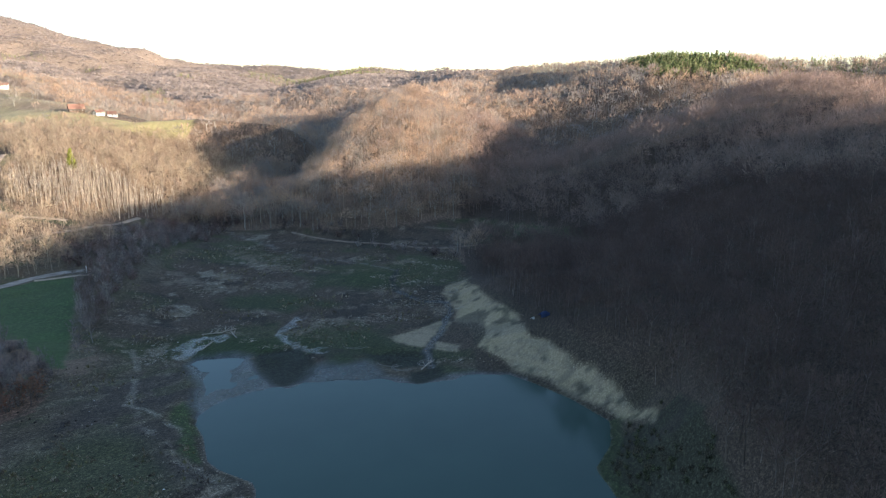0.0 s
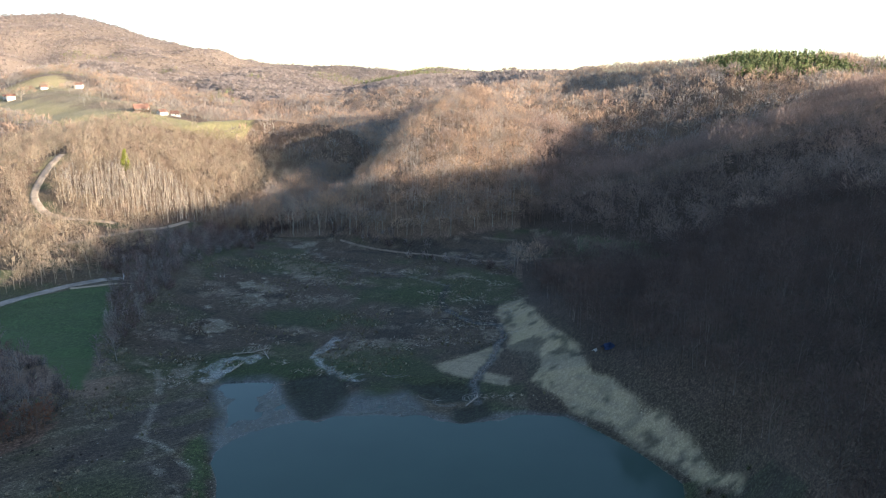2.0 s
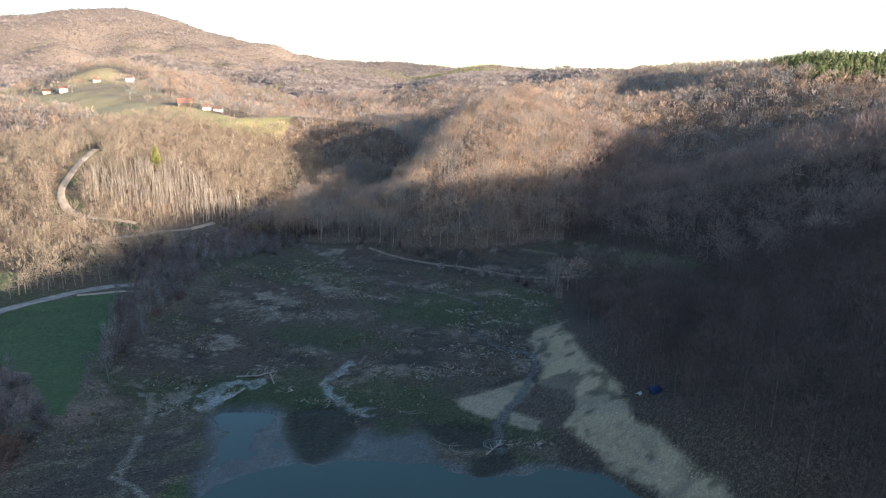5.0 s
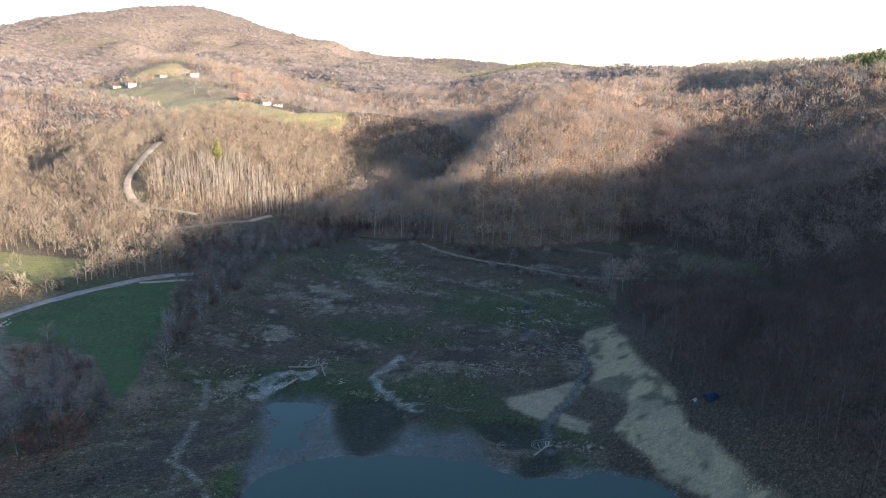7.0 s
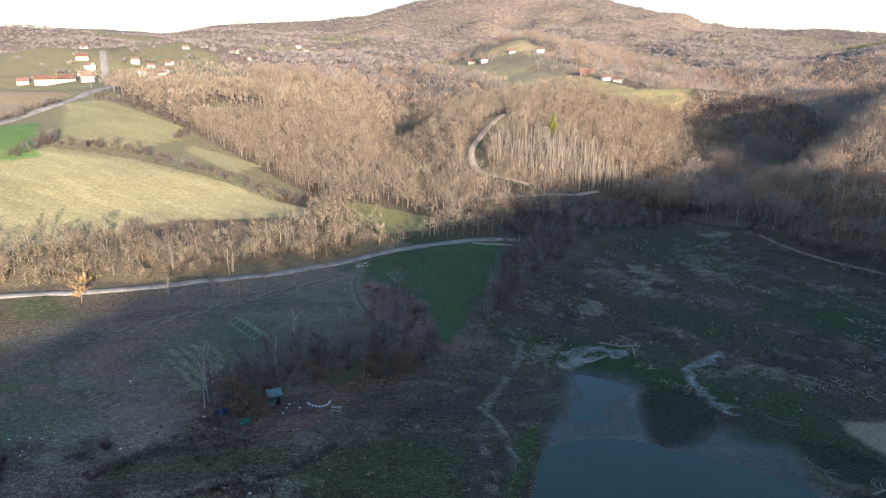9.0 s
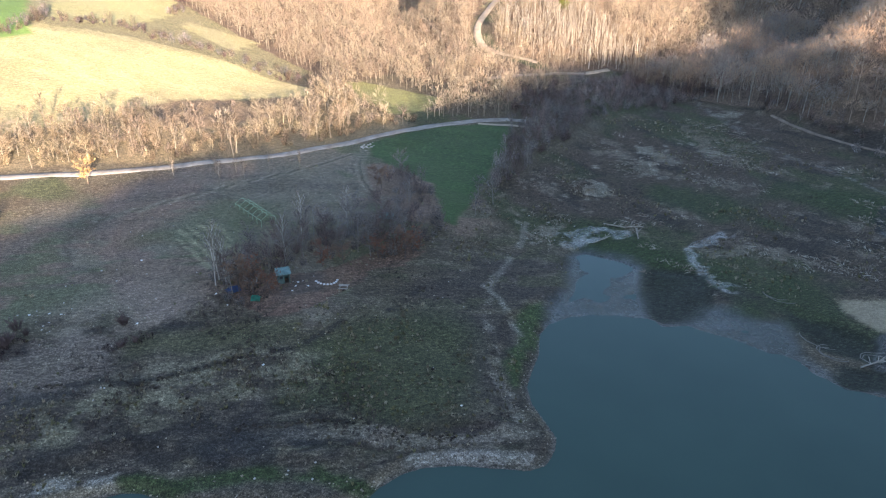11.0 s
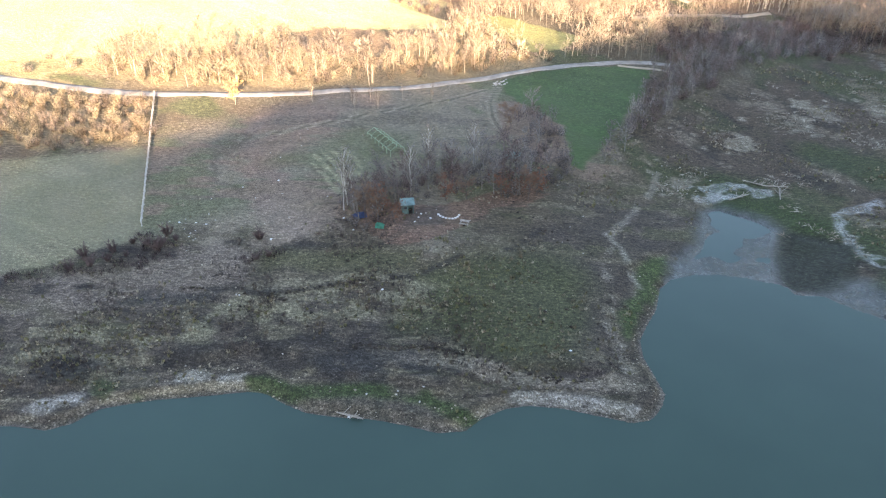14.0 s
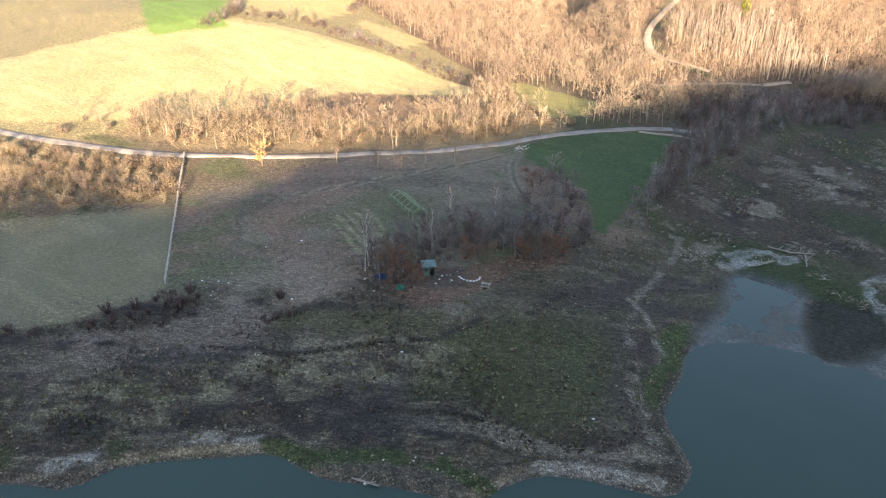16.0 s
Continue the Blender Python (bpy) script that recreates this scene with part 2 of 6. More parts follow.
# ridges: crest points (x, y, height), then the fall of their sides and the width of their rounded top
RIDGES = [
    ([(-42, 322, 26), (-34, 345, 36.5), (-26, 390, 46.5), (-14, 470, 51), (10, 600, 56), (80, 900, 68), (140, 1300, 80)], 0.6, 18),
    ([(-28, 385, 41), (4, 405, 36), (34, 440, 33)], 0.46, 16),
    ([(-10, 500, 50), (44, 530, 48), (92, 560, 52), (150, 590, 62)], 0.42, 18),
    ([(-236, 424, 42), (-190, 450, 41), (-150, 470, 39.5), (-106, 488, 36)], 0.5, 10),
    ([(190, -420, 80), (178, -185, 81), (176, -148, 80.5), (173, -112, 65.6), (172, -84, 65.2), (171, -52, 66.4), (170, -20, 66.5), (168, 90, 63.2), (172, 220, 51.5), (180, 275, 54), (185, 330, 58.5), (205, 470, 66), (235, 590, 79), (330, 780, 84), (420, 1100, 90)], 0.44, 20),
    ([(330, -420, 92), (318, -215, 92), (312, -158, 80.8), (300, -80, 88), (300, -20, 90), (300, 90, 85), (300, 145, 78), (300, 220, 74), (310, 330, 77), (325, 440, 79), (335, 540, 78)], 0.34, 20),
    ([(235, 590, 80), (172, 705, 82), (131, 815, 77), (60, 950, 77), (3, 1100, 77)], 0.3, 30),
    ([(185, 330, 59), (95, 346, 39.5), (62, 338, 26)], 0.44, 15),
    ([(235, 590, 79), (335, 540, 78), (470, 450, 72)], 0.35, 30),
    ([(-176, 262, 17), (-203, 320, 30), (-232, 420, 40), (-268, 505, 50), (-340, 560, 53), (-420, 630, 60), (-600, 900, 74), (-850, 1500, 92)], 0.27, 25),
    ([(-250, 20, 16), (-320, 110, 30), (-430, 215, 38), (-520, 330, 42), (-600, 480, 46), (-760, 700, 56), (-1000, 1000, 75)], 0.16, 50),
    ([(-470, 190, 37), (-560, 280, 43), (-690, 335, 58), (-800, 500, 62), (-950, 700, 64), (-1200, 900, 72)], 0.13, 60),
    ([(-1480, 2170, 262), (-1300, 2270, 192), (-1100, 2350, 135), (-700, 2450, 104), (-200, 2350, 88), (300, 2200, 84)], 0.24, 110),
    ([(-1480, 2170, 262), (-1720, 2020, 185), (-1950, 1800, 150), (-2200, 1500, 125)], 0.3, 150),
    ([(-1900, 300, 108), (-1750, 800, 90), (-1600, 1200, 88), (-1500, 1550, 96)], 0.12, 120),
    ([(-320, 860, 42), (-440, 1060, 58), (-520, 1300, 70), (-560, 1700, 84)], 0.2, 60),
    ([(-90, 1000, 60), (-160, 1400, 76), (-220, 1900, 84)], 0.25, 60),
]

# gullies: their line, depth and half width
GULLIES = [
    ([(-172, 236), (-215, 262), (-262, 300), (-330, 372), (-420, 470), (-520, 580)], 9, 17),
    ([(-236, 345), (-262, 330), (-262, 300)], 6, 12),
    ([(-250, 770), (-330, 900), (-420, 980), (-560, 1150)], 16, 40),
    ([(-88, 330), (-84, 400), (-78, 470), (-66, 560), (-50, 700), (0, 900)], 17, 24),
]


@functools.lru_cache(None)
def noise_table(seed):
    return np.random.RandomState(seed).uniform(-1, 1, (256, 256))


def lattice_noise(x, y, size, seed):
    """Smooth value noise in -1..1 with cells of that size."""
    table = noise_table(seed)
    u, v = x / size, y / size
    i, j = np.floor(u).astype(int), np.floor(v).astype(int)
    a, b = u - i, v - j
    a, b = a * a * (3 - 2 * a), b * b * (3 - 2 * b)
    i0, i1, j0, j1 = i % 256, (i + 1) % 256, j % 256, (j + 1) % 256
    return (table[i0, j0] * (1 - a) + table[i1, j0] * a) * (1 - b) + (table[i0, j1] * (1 - a) + table[i1, j1] * a) * b


def fractal(x, y, size, seed, octaves=3):
    return sum(lattice_noise(x, y, size / 2 ** k, seed + k) * 0.5 ** k for k in range(octaves))


def step(v, a, b):
    v = np.clip((v - a) / (b - a), 0, 1)
    return v * v * (3 - 2 * v)


def line_distance(x, y, pts, closed=False):
    """Distance to a line of points, the height carried by the nearest point (0 where it has none), and, for a closed one, whether it is inside."""
    best, height = np.full(x.shape, 1e9), np.zeros(x.shape)
    inside = np.zeros(x.shape, bool)
    for p, q in zip(pts, pts[1:] + pts[:1] if closed else pts[1:]):
        dx, dy = q[0] - p[0], q[1] - p[1]
        s = np.clip(((x - p[0]) * dx + (y - p[1]) * dy) / (dx * dx + dy * dy), 0, 1)
        d = np.hypot(x - p[0] - s * dx, y - p[1] - s * dy)
        if len(p) > 2:
            height = np.where(d < best, p[2] + s * (q[2] - p[2]), height)
        best = np.minimum(best, d)
        if closed and dy:
            inside ^= ((p[1] > y) != (q[1] > y)) & (x < p[0] + dx * (y - p[1]) / dy)
    return best, height, inside


def inside(x, y, pts):
    x, y = np.asarray(x, float), np.asarray(y, float)
    p, out = np.array(pts, float), np.zeros(x.shape, bool)
    box = (x > p[:, 0].min()) & (x < p[:, 0].max()) & (y > p[:, 1].min()) & (y < p[:, 1].max())
    out[box] = line_distance(x[box], y[box], pts, True)[2]
    return out


def within(x, y, pts, edge=0.7):
    """Like inside, but with a soft edge."""
    x, y = np.asarray(x, float), np.asarray(y, float)
    p, out = np.array(pts, float), np.zeros(x.shape)
    lo, hi = p.min(0) - edge, p.max(0) + edge
    box = (x > lo[0]) & (x < hi[0]) & (y > lo[1]) & (y < hi[1])
    d, _, within_it = line_distance(x[box], y[box], pts, True)
    out[box] = step(np.where(within_it, d, -d), -edge, edge)
    return out


def land(x, y):
    """The height of the ground; the lake's surface is 0."""
    x, y = np.asarray(x, float), np.asarray(y, float)
    d, _, wet = line_distance(x, y, LAKE, True)
    left = np.interp(d + 0.9 * step(d, 2, 5) * lattice_noise(x, y, 6, 27), [0, 0.5, 1.5, 3.4, 5.6, 6.8, 15, 40, 80, 130, 400], [0, 0.12, 1.05, 1.25, 1.45, 2.2, 2.9, 6.3, 8.7, 11.2, 14])
    head = np.interp(d, [0, 3, 10, 40, 100, 170, 400, 2000], [0, 0.25, 0.5, 1.3, 4.2, 8.5, 16, 50])
    right = np.interp(d, [0, 2, 14, 25, 60], [0, 0.5, 3.6, 6.3, 10])
    wl = np.maximum(step(-x, 60, 112), step(-y, -158, -128) * (x < 0)) * step(-y, -290, -235)
    wr = step(x, 0, 22) * step(-y, -235, -205)
    base = head * (1 - wl) + left * wl
    base = base * (1 - wr) + right * wr
    shoal = step(y, 134, 146) * (x < 14)
    bed = -np.minimum(d * 0.12, 4) * (1 - shoal) + shoal * (-0.05 * d + 0.02 + 0.05 * fractal(x, y, 4, 25))
    base = np.where(wet, bed, base)
    for flat in WET_FLATS + WEED_FLATS:
        base = np.where(wet, base, base + (0.035 + 0.03 * fractal(x, y, 3, 26) - base) * within(x, y, flat, 2.0))
    top = base
    rough = fractal(x, y, 150, 11) * 10
    for crest, fall, width in RIDGES:
        r, h, _ = line_distance(x, y, crest)
        r = r * (1 + 0.12 * lattice_noise(x, y, 90, 5))
        z = h - fall * (np.sqrt(r * r + width * width) - width)
        top = np.logaddexp(top / 2.5, np.clip(z, -400, 900) / 2.5) * 2.5
    top = base + (top - base) * np.where(wet, 0, step(d, 1, 22))
    for line, depth, width in GULLIES:
        top = top - depth * np.exp(-(line_distance(x, y, line)[0] / width) ** 2) * step(top, 9, 24)
    rise = step(top, 9, 30)
    return top + rise * rough * np.clip(top / 60, 0.2, 0.9) + step(d, 1, 12) * ~wet * fractal(x, y, 9, 21, 2) * 0.22


# ---------------------------------------------------------------- mesh helpers
def link_mesh(name, verts, faces, mat, parent=None, smooth=False):
    me = bpy.data.meshes.new(name)
    me.from_pydata([tuple(v) for v in verts], [], [tuple(f) for f in faces])
    me.materials.append(mat)
    if smooth:
        me.shade_smooth()
    me.update()
    ob = new(name, me)
    ob.parent = parent
    return ob


def soup(name, verts, tris, tints, mat, parent=None):
    """One mesh out of many triangles, with a colour for each corner point."""
    me = bpy.data.meshes.new(name)
    me.vertices.add(len(verts))
    me.vertices.foreach_set("co", np.ascontiguousarray(verts, np.float32).ravel())
    me.loops.add(len(tris) * 3)
    me.loops.foreach_set("vertex_index", np.ascontiguousarray(tris, np.int32).ravel())
    me.polygons.add(len(tris))
    me.polygons.foreach_set("loop_start", np.arange(0, len(tris) * 3, 3, dtype=np.int32))
    colour = me.attributes.new("tint", "FLOAT_COLOR", "POINT")
    colour.data.foreach_set("color", np.concatenate([tints, np.ones((len(tints), 1))], 1).astype(np.float32).ravel())
    me.materials.append(mat)
    me.update(calc_edges=True)
    me.validate()
    ob = new(name, me)
    ob.parent = parent
    return ob


class Shape:
    """Collects tapered stems, twigs and leaf clumps of one plant, as points, triangles and a colour share (0 bark, 1 twig, 2 leaf)."""

    def __init__(self, seed):
        self.rng = np.random.RandomState(seed)
        self.v, self.t, self.k = [], [], []

    def stem(self, a, b, ra, rb, sides=4, kind=0):
        a, b = np.array(a, float), np.array(b, float)
        w = b - a
        w /= np.linalg.norm(w) + 1e-9
        u = np.cross(w, (0.3, 0.9, 0.1))
        u /= np.linalg.norm(u) + 1e-9
        n = np.cross(w, u)
        base = len(self.v)
        for centre, r in ((a, ra), (b, rb)):
            for i in range(sides):
                ang = 2 * math.pi * i / sides
                self.v.append(centre + r * (u * math.cos(ang) + n * math.sin(ang)))
                self.k.append(kind)
        for i in range(sides):
            j = (i + 1) % sides
            self.t += [(base + i, base + j, base + sides + j), (base + i, base + sides + j, base + sides + i)]

    def sliver(self, a, b, width, kind=1, centre=None):
        """A spray of twigs; with a centre given it lies across the way out from there, as the outer twigs of a crown do."""
        a, b = np.array(a, float), np.array(b, float)
        out = self.rng.normal(size=3)
        if centre is not None:
            way = (a + b) / 2 - np.array(centre)
            out = way / (np.linalg.norm(way) + 1e-9) + 0.22 * out
        side = np.cross(b - a, out)
        side *= width / (np.linalg.norm(side) + 1e-9)
        base = len(self.v)
        self.v += [a + side / 2, a - side / 2, b + side * 0.15]
        self.k += [kind] * 3
        self.t.append((base, base + 1, base + 2))

    def leaf(self, c, size, kind=2):
        d = self.rng.normal(size=(3, 3)) * size
        base = len(self.v)
        self.v += [np.array(c) + d[0], np.array(c) + d[1], np.array(c) + d[2]]
        self.k += [kind] * 3
        self.t.append((base, base + 1, base + 2))

    def done(self):
        return np.array(self.v), np.array(self.t, int), np.array(self.k, int)


def bare_tree(seed, height=13.0, spread=3.6, limbs=9, twigs=6, twig_width=0.17, sides=4, low=0.3, upright=0.5, trunk=0.2, leaves=0):
    s, r = Shape(seed), random.Random(seed)
    bend = [r.uniform(-0.5, 0.5) for _ in range(4)]
    p0, p1, p2 = (0, 0, -0.4), (bend[0], bend[1], height * 0.45), (bend[2], bend[3], height * 0.85)
    if sides > 2:
        s.stem(p0, p1, trunk, trunk * 0.65, sides)
        s.stem(p1, p2, trunk * 0.65, trunk * 0.15, max(3, sides - 1))
    else:
        s.sliver(p0, p2, trunk * 3, 0)
        s.sliver(p0, p2, trunk * 3, 0)
    for i in range(limbs):
        f = low + (0.92 - low) * (i + r.random()) / limbs
        a = np.array(p0) * 0 + np.array(p1) * min(1, f / 0.45) if f < 0.45 else np.array(p1) + (np.array(p2) - np.array(p1)) * (f - 0.45) / 0.4
        ang, reach = r.uniform(0, 6.283) + i * 2.4, spread * (1.05 - 0.75 * abs(f - 0.5) / 0.5) * r.uniform(0.7, 1.15)
        b = a + np.array((math.cos(ang) * reach, math.sin(ang) * reach, reach * upright * r.uniform(0.8, 1.8)))
        b[2] = min(b[2], height * 1.02)
        if sides > 3:
            s.stem(a, b, trunk * 0.32, trunk * 0.08, 3)
        else:
            s.sliver(a, b, trunk * 0.8, 0)
        for k in range(twigs):
            g = 0.25 + 0.75 * (k + r.random()) / twigs
            c = a + (b - a) * g
            away = np.array((math.cos(ang) + r.gauss(0, 0.8), math.sin(ang) + r.gauss(0, 0.8), 0.75 + r.gauss(0, 0.55)))
            e = c + away * spread * r.uniform(0.25, 0.5)
            s.sliver(c, e, twig_width * r.uniform(0.7, 1.4), 1, (bend[2] * 0.7, bend[3] * 0.7, height * 0.58))
            for _ in range(leaves):
                s.leaf(c + (e - c) * r.random(), 0.22)
    return s.done()


def broom_tree(seed, height=10.0, spread=2.0, twigs=44, width=0.28, length=2.6, trunk=0.3, crown=0.5):
    """A slender leafless tree of a dense wood: a pale upright stem and many fine rising twigs that end on a rounded crown."""
    s, r = Shape(seed), random.Random(seed)
    lean = (r.uniform(-0.4, 0.4), r.uniform(-0.4, 0.4))
    for _ in range(2):
        s.sliver((0, 0, -0.4), (lean[0], lean[1], height * 0.8), trunk, 0)
    for i in range(twigs):
        ang, far = r.uniform(0, 6.283), math.sqrt(r.random())
        top = height * (1 - crown + crown * math.sqrt(max(0, 1 - 0.9 * far * far))) * r.uniform(0.8, 1.0)
        end = np.array((lean[0] + math.cos(ang) * far * spread, lean[1] + math.sin(ang) * far * spread, top))
        start = np.array((lean[0] * 0.6 + (end[0] - lean[0]) * 0.4, lean[1] * 0.6 + (end[1] - lean[1]) * 0.4, max(height * 0.1, top - length * r.uniform(0.7, 1.3))))
        s.sliver(start, end, width * r.uniform(0.6, 1.4), 1)
    return s.done()


def crown_tree(seed, height=10.0, spread=3.4, twigs=85, width=0.2, length=1.7, trunk=0.26, clear=0.34):
    """A leafless forest tree: a bare stem, a few limbs and a rounded, lobed crown of many fine rising twigs."""
    s, r = Shape(seed), random.Random(seed)
    lean = (r.uniform(-0.5, 0.5), r.uniform(-0.5, 0.5))
    mid = height * (clear + (1 - clear) * 0.42)
    up, swing, twist = height - mid, r.uniform(0, 6.283), r.uniform(0, 6.283)
    for _ in range(2):
        s.sliver((0, 0, -0.4), (lean[0], lean[1], mid + up * 0.4), trunk, 0)
    for i in range(4):
        ang = swing + 1.57 * i + r.uniform(-0.5, 0.5)
        s.sliver((lean[0] * 0.5, lean[1] * 0.5, height * clear * r.uniform(0.8, 1.2)), (math.cos(ang) * spread * 0.6, math.sin(ang) * spread * 0.6, mid + up * r.uniform(0.0, 0.5)), trunk * 0.45, 0)
    for i in range(twigs):
        ang, high = r.uniform(0, 6.283), r.uniform(-0.6, 1.0)
        way = np.array((math.cos(ang) * math.sqrt(1 - high * high), math.sin(ang) * math.sqrt(1 - high * high), high))
        lobe = (1 + 0.16 * math.sin(2 * ang + swing) + 0.13 * math.sin(3 * ang + 4 * high + twist)) * r.uniform(0.45, 0.9)
        p = np.array((lean[0], lean[1], mid)) + way * np.array((spread, spread, up)) * lobe
        rise = way * 0.75 + np.array((r.gauss(0, 0.25), r.gauss(0, 0.25), 0.5 + r.gauss(0, 0.2)))
        s.sliver(p, p + rise / np.linalg.norm(rise) * length * r.uniform(0.7, 1.3), width * r.uniform(0.6, 1.4), 1)
    return s.done()


def pale_tree(seed, height=14.0):
    """Slender birch or poplar: a long pale stem with short rising branches."""
    return bare_tree(seed, height, 1.5, 8, 3, 0.13, 4, 0.35, 1.4, 0.2)


def shrub(seed, height=2.6, stems=16, width=0.14, leaves=0):
    s, r = Shape(seed), random.Random(seed)
    for i in range(stems):
        ang, lean = r.uniform(0, 6.283), r.uniform(0.1, 0.75)
        b = np.array((math.cos(ang) * lean * height, math.sin(ang) * lean * height, height * r.uniform(0.55, 1.0)))
        a = np.array((math.cos(ang) * 0.3, math.sin(ang) * 0.3, -0.2))
        s.sliver(a, b, width * 1.3, 0)
        for _ in range(3):
            c = a + (b - a) * r.uniform(0.3, 0.9)
            s.sliver(c, c + np.array((r.gauss(0, 0.4), r.gauss(0, 0.4), r.uniform(0.2, 0.8))) * height * 0.4, width, 1, (0, 0, height * 0.3))
        for _ in range(leaves):
            s.leaf(a + (b - a) * r.random(), 0.16)
    return s.done()


def conifer(seed, height=15.0, layers=9, boughs=8):
    s, r = Shape(seed), random.Random(seed)
    s.stem((0, 0, -0.4), (0, 0, height * 0.95), 0.22, 0.04, 4)
    for i in range(layers):
        f = 0.28 + 0.72 * i / layers
        reach = (1.1 - f) * height * 0.27 * r.uniform(0.8, 1.2)
        for k in range(boughs):
            ang = r.uniform(0, 6.283)
            a = np.array((0, 0, height * f + r.uniform(-0.4, 0.4)))
            b = a + np.array((math.cos(ang) * reach, math.sin(ang) * reach, r.uniform(-0.2, 0.5) * reach))
            s.sliver(a + (b - a) * 0.25, b, 1.1, 2, (0, 0, height * 0.45))
            s.sliver(a + (b - a) * 0.6 + np.array((0, 0, -0.3)), b + np.array((0, 0, 0.5)), 0.9, 2, (0, 0, height * 0.45))
    return s.done()


def tuft(seed, height=0.45):
    """A rounded tussock of grass: blades that lean out all round from one root."""
    s, r = Shape(seed), random.Random(seed)
    for i in range(12):
        ang, out = r.uniform(0, 6.283), r.uniform(0.05, 0.75) * height
        s.sliver((math.cos(ang) * out * 0.35, math.sin(ang) * out * 0.35, -0.05), (math.cos(ang) * out, math.sin(ang) * out, height * r.uniform(0.5, 1)), 0.13, 1)
    return s.done()


def planted(name, shapes, spots, palette, mat, seed, size=(0.75, 1.25), sink=0.0, parent=None):
    """Many plants joined into one mesh: spots is an n x 2 array, palette gives (bark, twig, leaf) colours to choose from."""
    rng = np.random.RandomState(seed)
    n = len(spots)
    if not n:
        return None
    zs = land(spots[:, 0], spots[:, 1]) - sink
    pick = rng.randint(len(shapes), size=n)
    hue = rng.randint(len(palette), size=n)
    scale, turn, bright = rng.uniform(*size, n), rng.uniform(0, 6.283, n), rng.uniform(0.75, 1.25, n)
    V, T, C, base = [], [], [], 0
    for i, (v, t, k) in enumerate(shapes):
        w = np.where(pick == i)[0]
        if not len(w):
            continue
        c, s_, m = np.cos(turn[w])[:, None], np.sin(turn[w])[:, None], scale[w][:, None]
        P = np.stack([(v[:, 0] * c - v[:, 1] * s_) * m + spots[w, 0][:, None], (v[:, 0] * s_ + v[:, 1] * c) * m + spots[w, 1][:, None],
                      v[:, 2] * m + zs[w][:, None]], 2)
        pal = np.array(palette)[hue[w]]
        V.append(P.reshape(-1, 3))
        C.append((pal[:, k, :] * bright[w][:, None, None]).reshape(-1, 3))
        T.append((t[None] + (np.arange(len(w)) * len(v))[:, None, None]).reshape(-1, 3) + base)
        base += len(w) * len(v)
    return soup(name, np.concatenate(V), np.concatenate(T), np.concatenate(C), mat, parent)


def scattered(box, spacing, seed, keep):
    """Jittered grid over box (x0, y0, x1, y1); keep(x, y) gives the share of plants that stand there."""
    rng = np.random.RandomState(seed)
    gx, gy = np.meshgrid(np.arange(box[0], box[2], spacing), np.arange(box[1], box[3], spacing))
    x, y = (gx + rng.uniform(-0.5, 0.5, gx.shape) * spacing * 1.1).ravel(), (gy + rng.uniform(-0.5, 0.5, gy.shape) * spacing * 1.1).ravel()
    ok = rng.uniform(size=x.shape) < keep(x, y)
    return np.stack([x[ok], y[ok]], 1)


# ---------------------------------------------------------------- land cover: fields, woods, banks
YELLOW_FIELD = [(-300, 95), (-289, 143), (-264, 165), (-229, 181), (-191, 189), (-184, 183), (-196, 162), (-206, 145), (-204, 132), (-204, 106), (-211, 80), (-226, 48), (-290, 20)]
UPPER_FIELD = [(-388, 186), (-392, 206), (-314, 212), (-294, 197), (-282, 169), (-299, 149)]
BRIGHT_FIELD = [(-350, 118), (-346, 158), (-278, 133), (-285, 105)]
TONGUE = [(-283, 198), (-250, 210), (-240, 192), (-276, 191)]
TAN_FIELD = [(-460, 150), (-432, 206), (-380, 170), (-376, 140)]
STRIP_FIELD = [(-560, 190), (-515, 255), (-446, 219), (-470, 165)]
MEADOW = [(-290, 510), (-218, 500), (-168, 528), (-160, 434), (-200, 426), (-250, 444)]
HOUSE_MEADOW = [(-290, 510), (-250, 444), (-280, 434), (-345, 500), (-450, 562), (-510, 605), (-420, 670), (-470, 730), (-520, 660), (-400, 585)]
SMALL_FIELD = [(-189, 203), (-184, 209), (-149, 212), (-145, 199), (-149, 190), (-165, 192)]
HAMLET = [(-500, 600), (-340, 534), (-262, 500), (-236, 540), (-290, 600), (-360, 640), (-420, 700), (-490, 720), (-530, 670)]
VILLAGE = [(-430, 235), (-440, 330), (-560, 420), (-760, 460), (-800, 250), (-540, 190)]
GREEN_FIELD = [(-136, 166), (-134.5, 178), (-130, 193), (-123, 204), (-115, 206), (-106, 191), (-95, 166), (-88, 149), (-91, 148), (-104, 159), (-118, 160), (-128, 161)]
MOWN_FIELD = [(-113.5, 61), (-150, 73), (-158, 52), (-164, 38), (-150, 0), (-120, 20), (-116, 45)]
SAND = [(8.6, 225), (0, 218.5), (-1.3, 212), (1.9, 205.5), (4.6, 196), (4, 187.4), (10.2, 181), (11.6, 177), (8.8, 168.6), (12, 162.5), (18.5, 156.5), (24.5, 150), (31, 142), (35.5, 134), (41, 123), (41.5, 130), (37.5, 142), (34, 150), (29.4, 157), (23, 169), (20.4, 180), (14.9, 194.4), (10, 209)]
SAND_BAR = [(-15, 177.8), (-7, 184), (-1.4, 188.4), (2.4, 192), (2.4, 187), (-0.8, 181.4), (-2.2, 176), (3.8, 171.4), (3.8, 166.4), (-2.3, 168.8), (-5.3, 169.6), (-11.6, 172.6)]
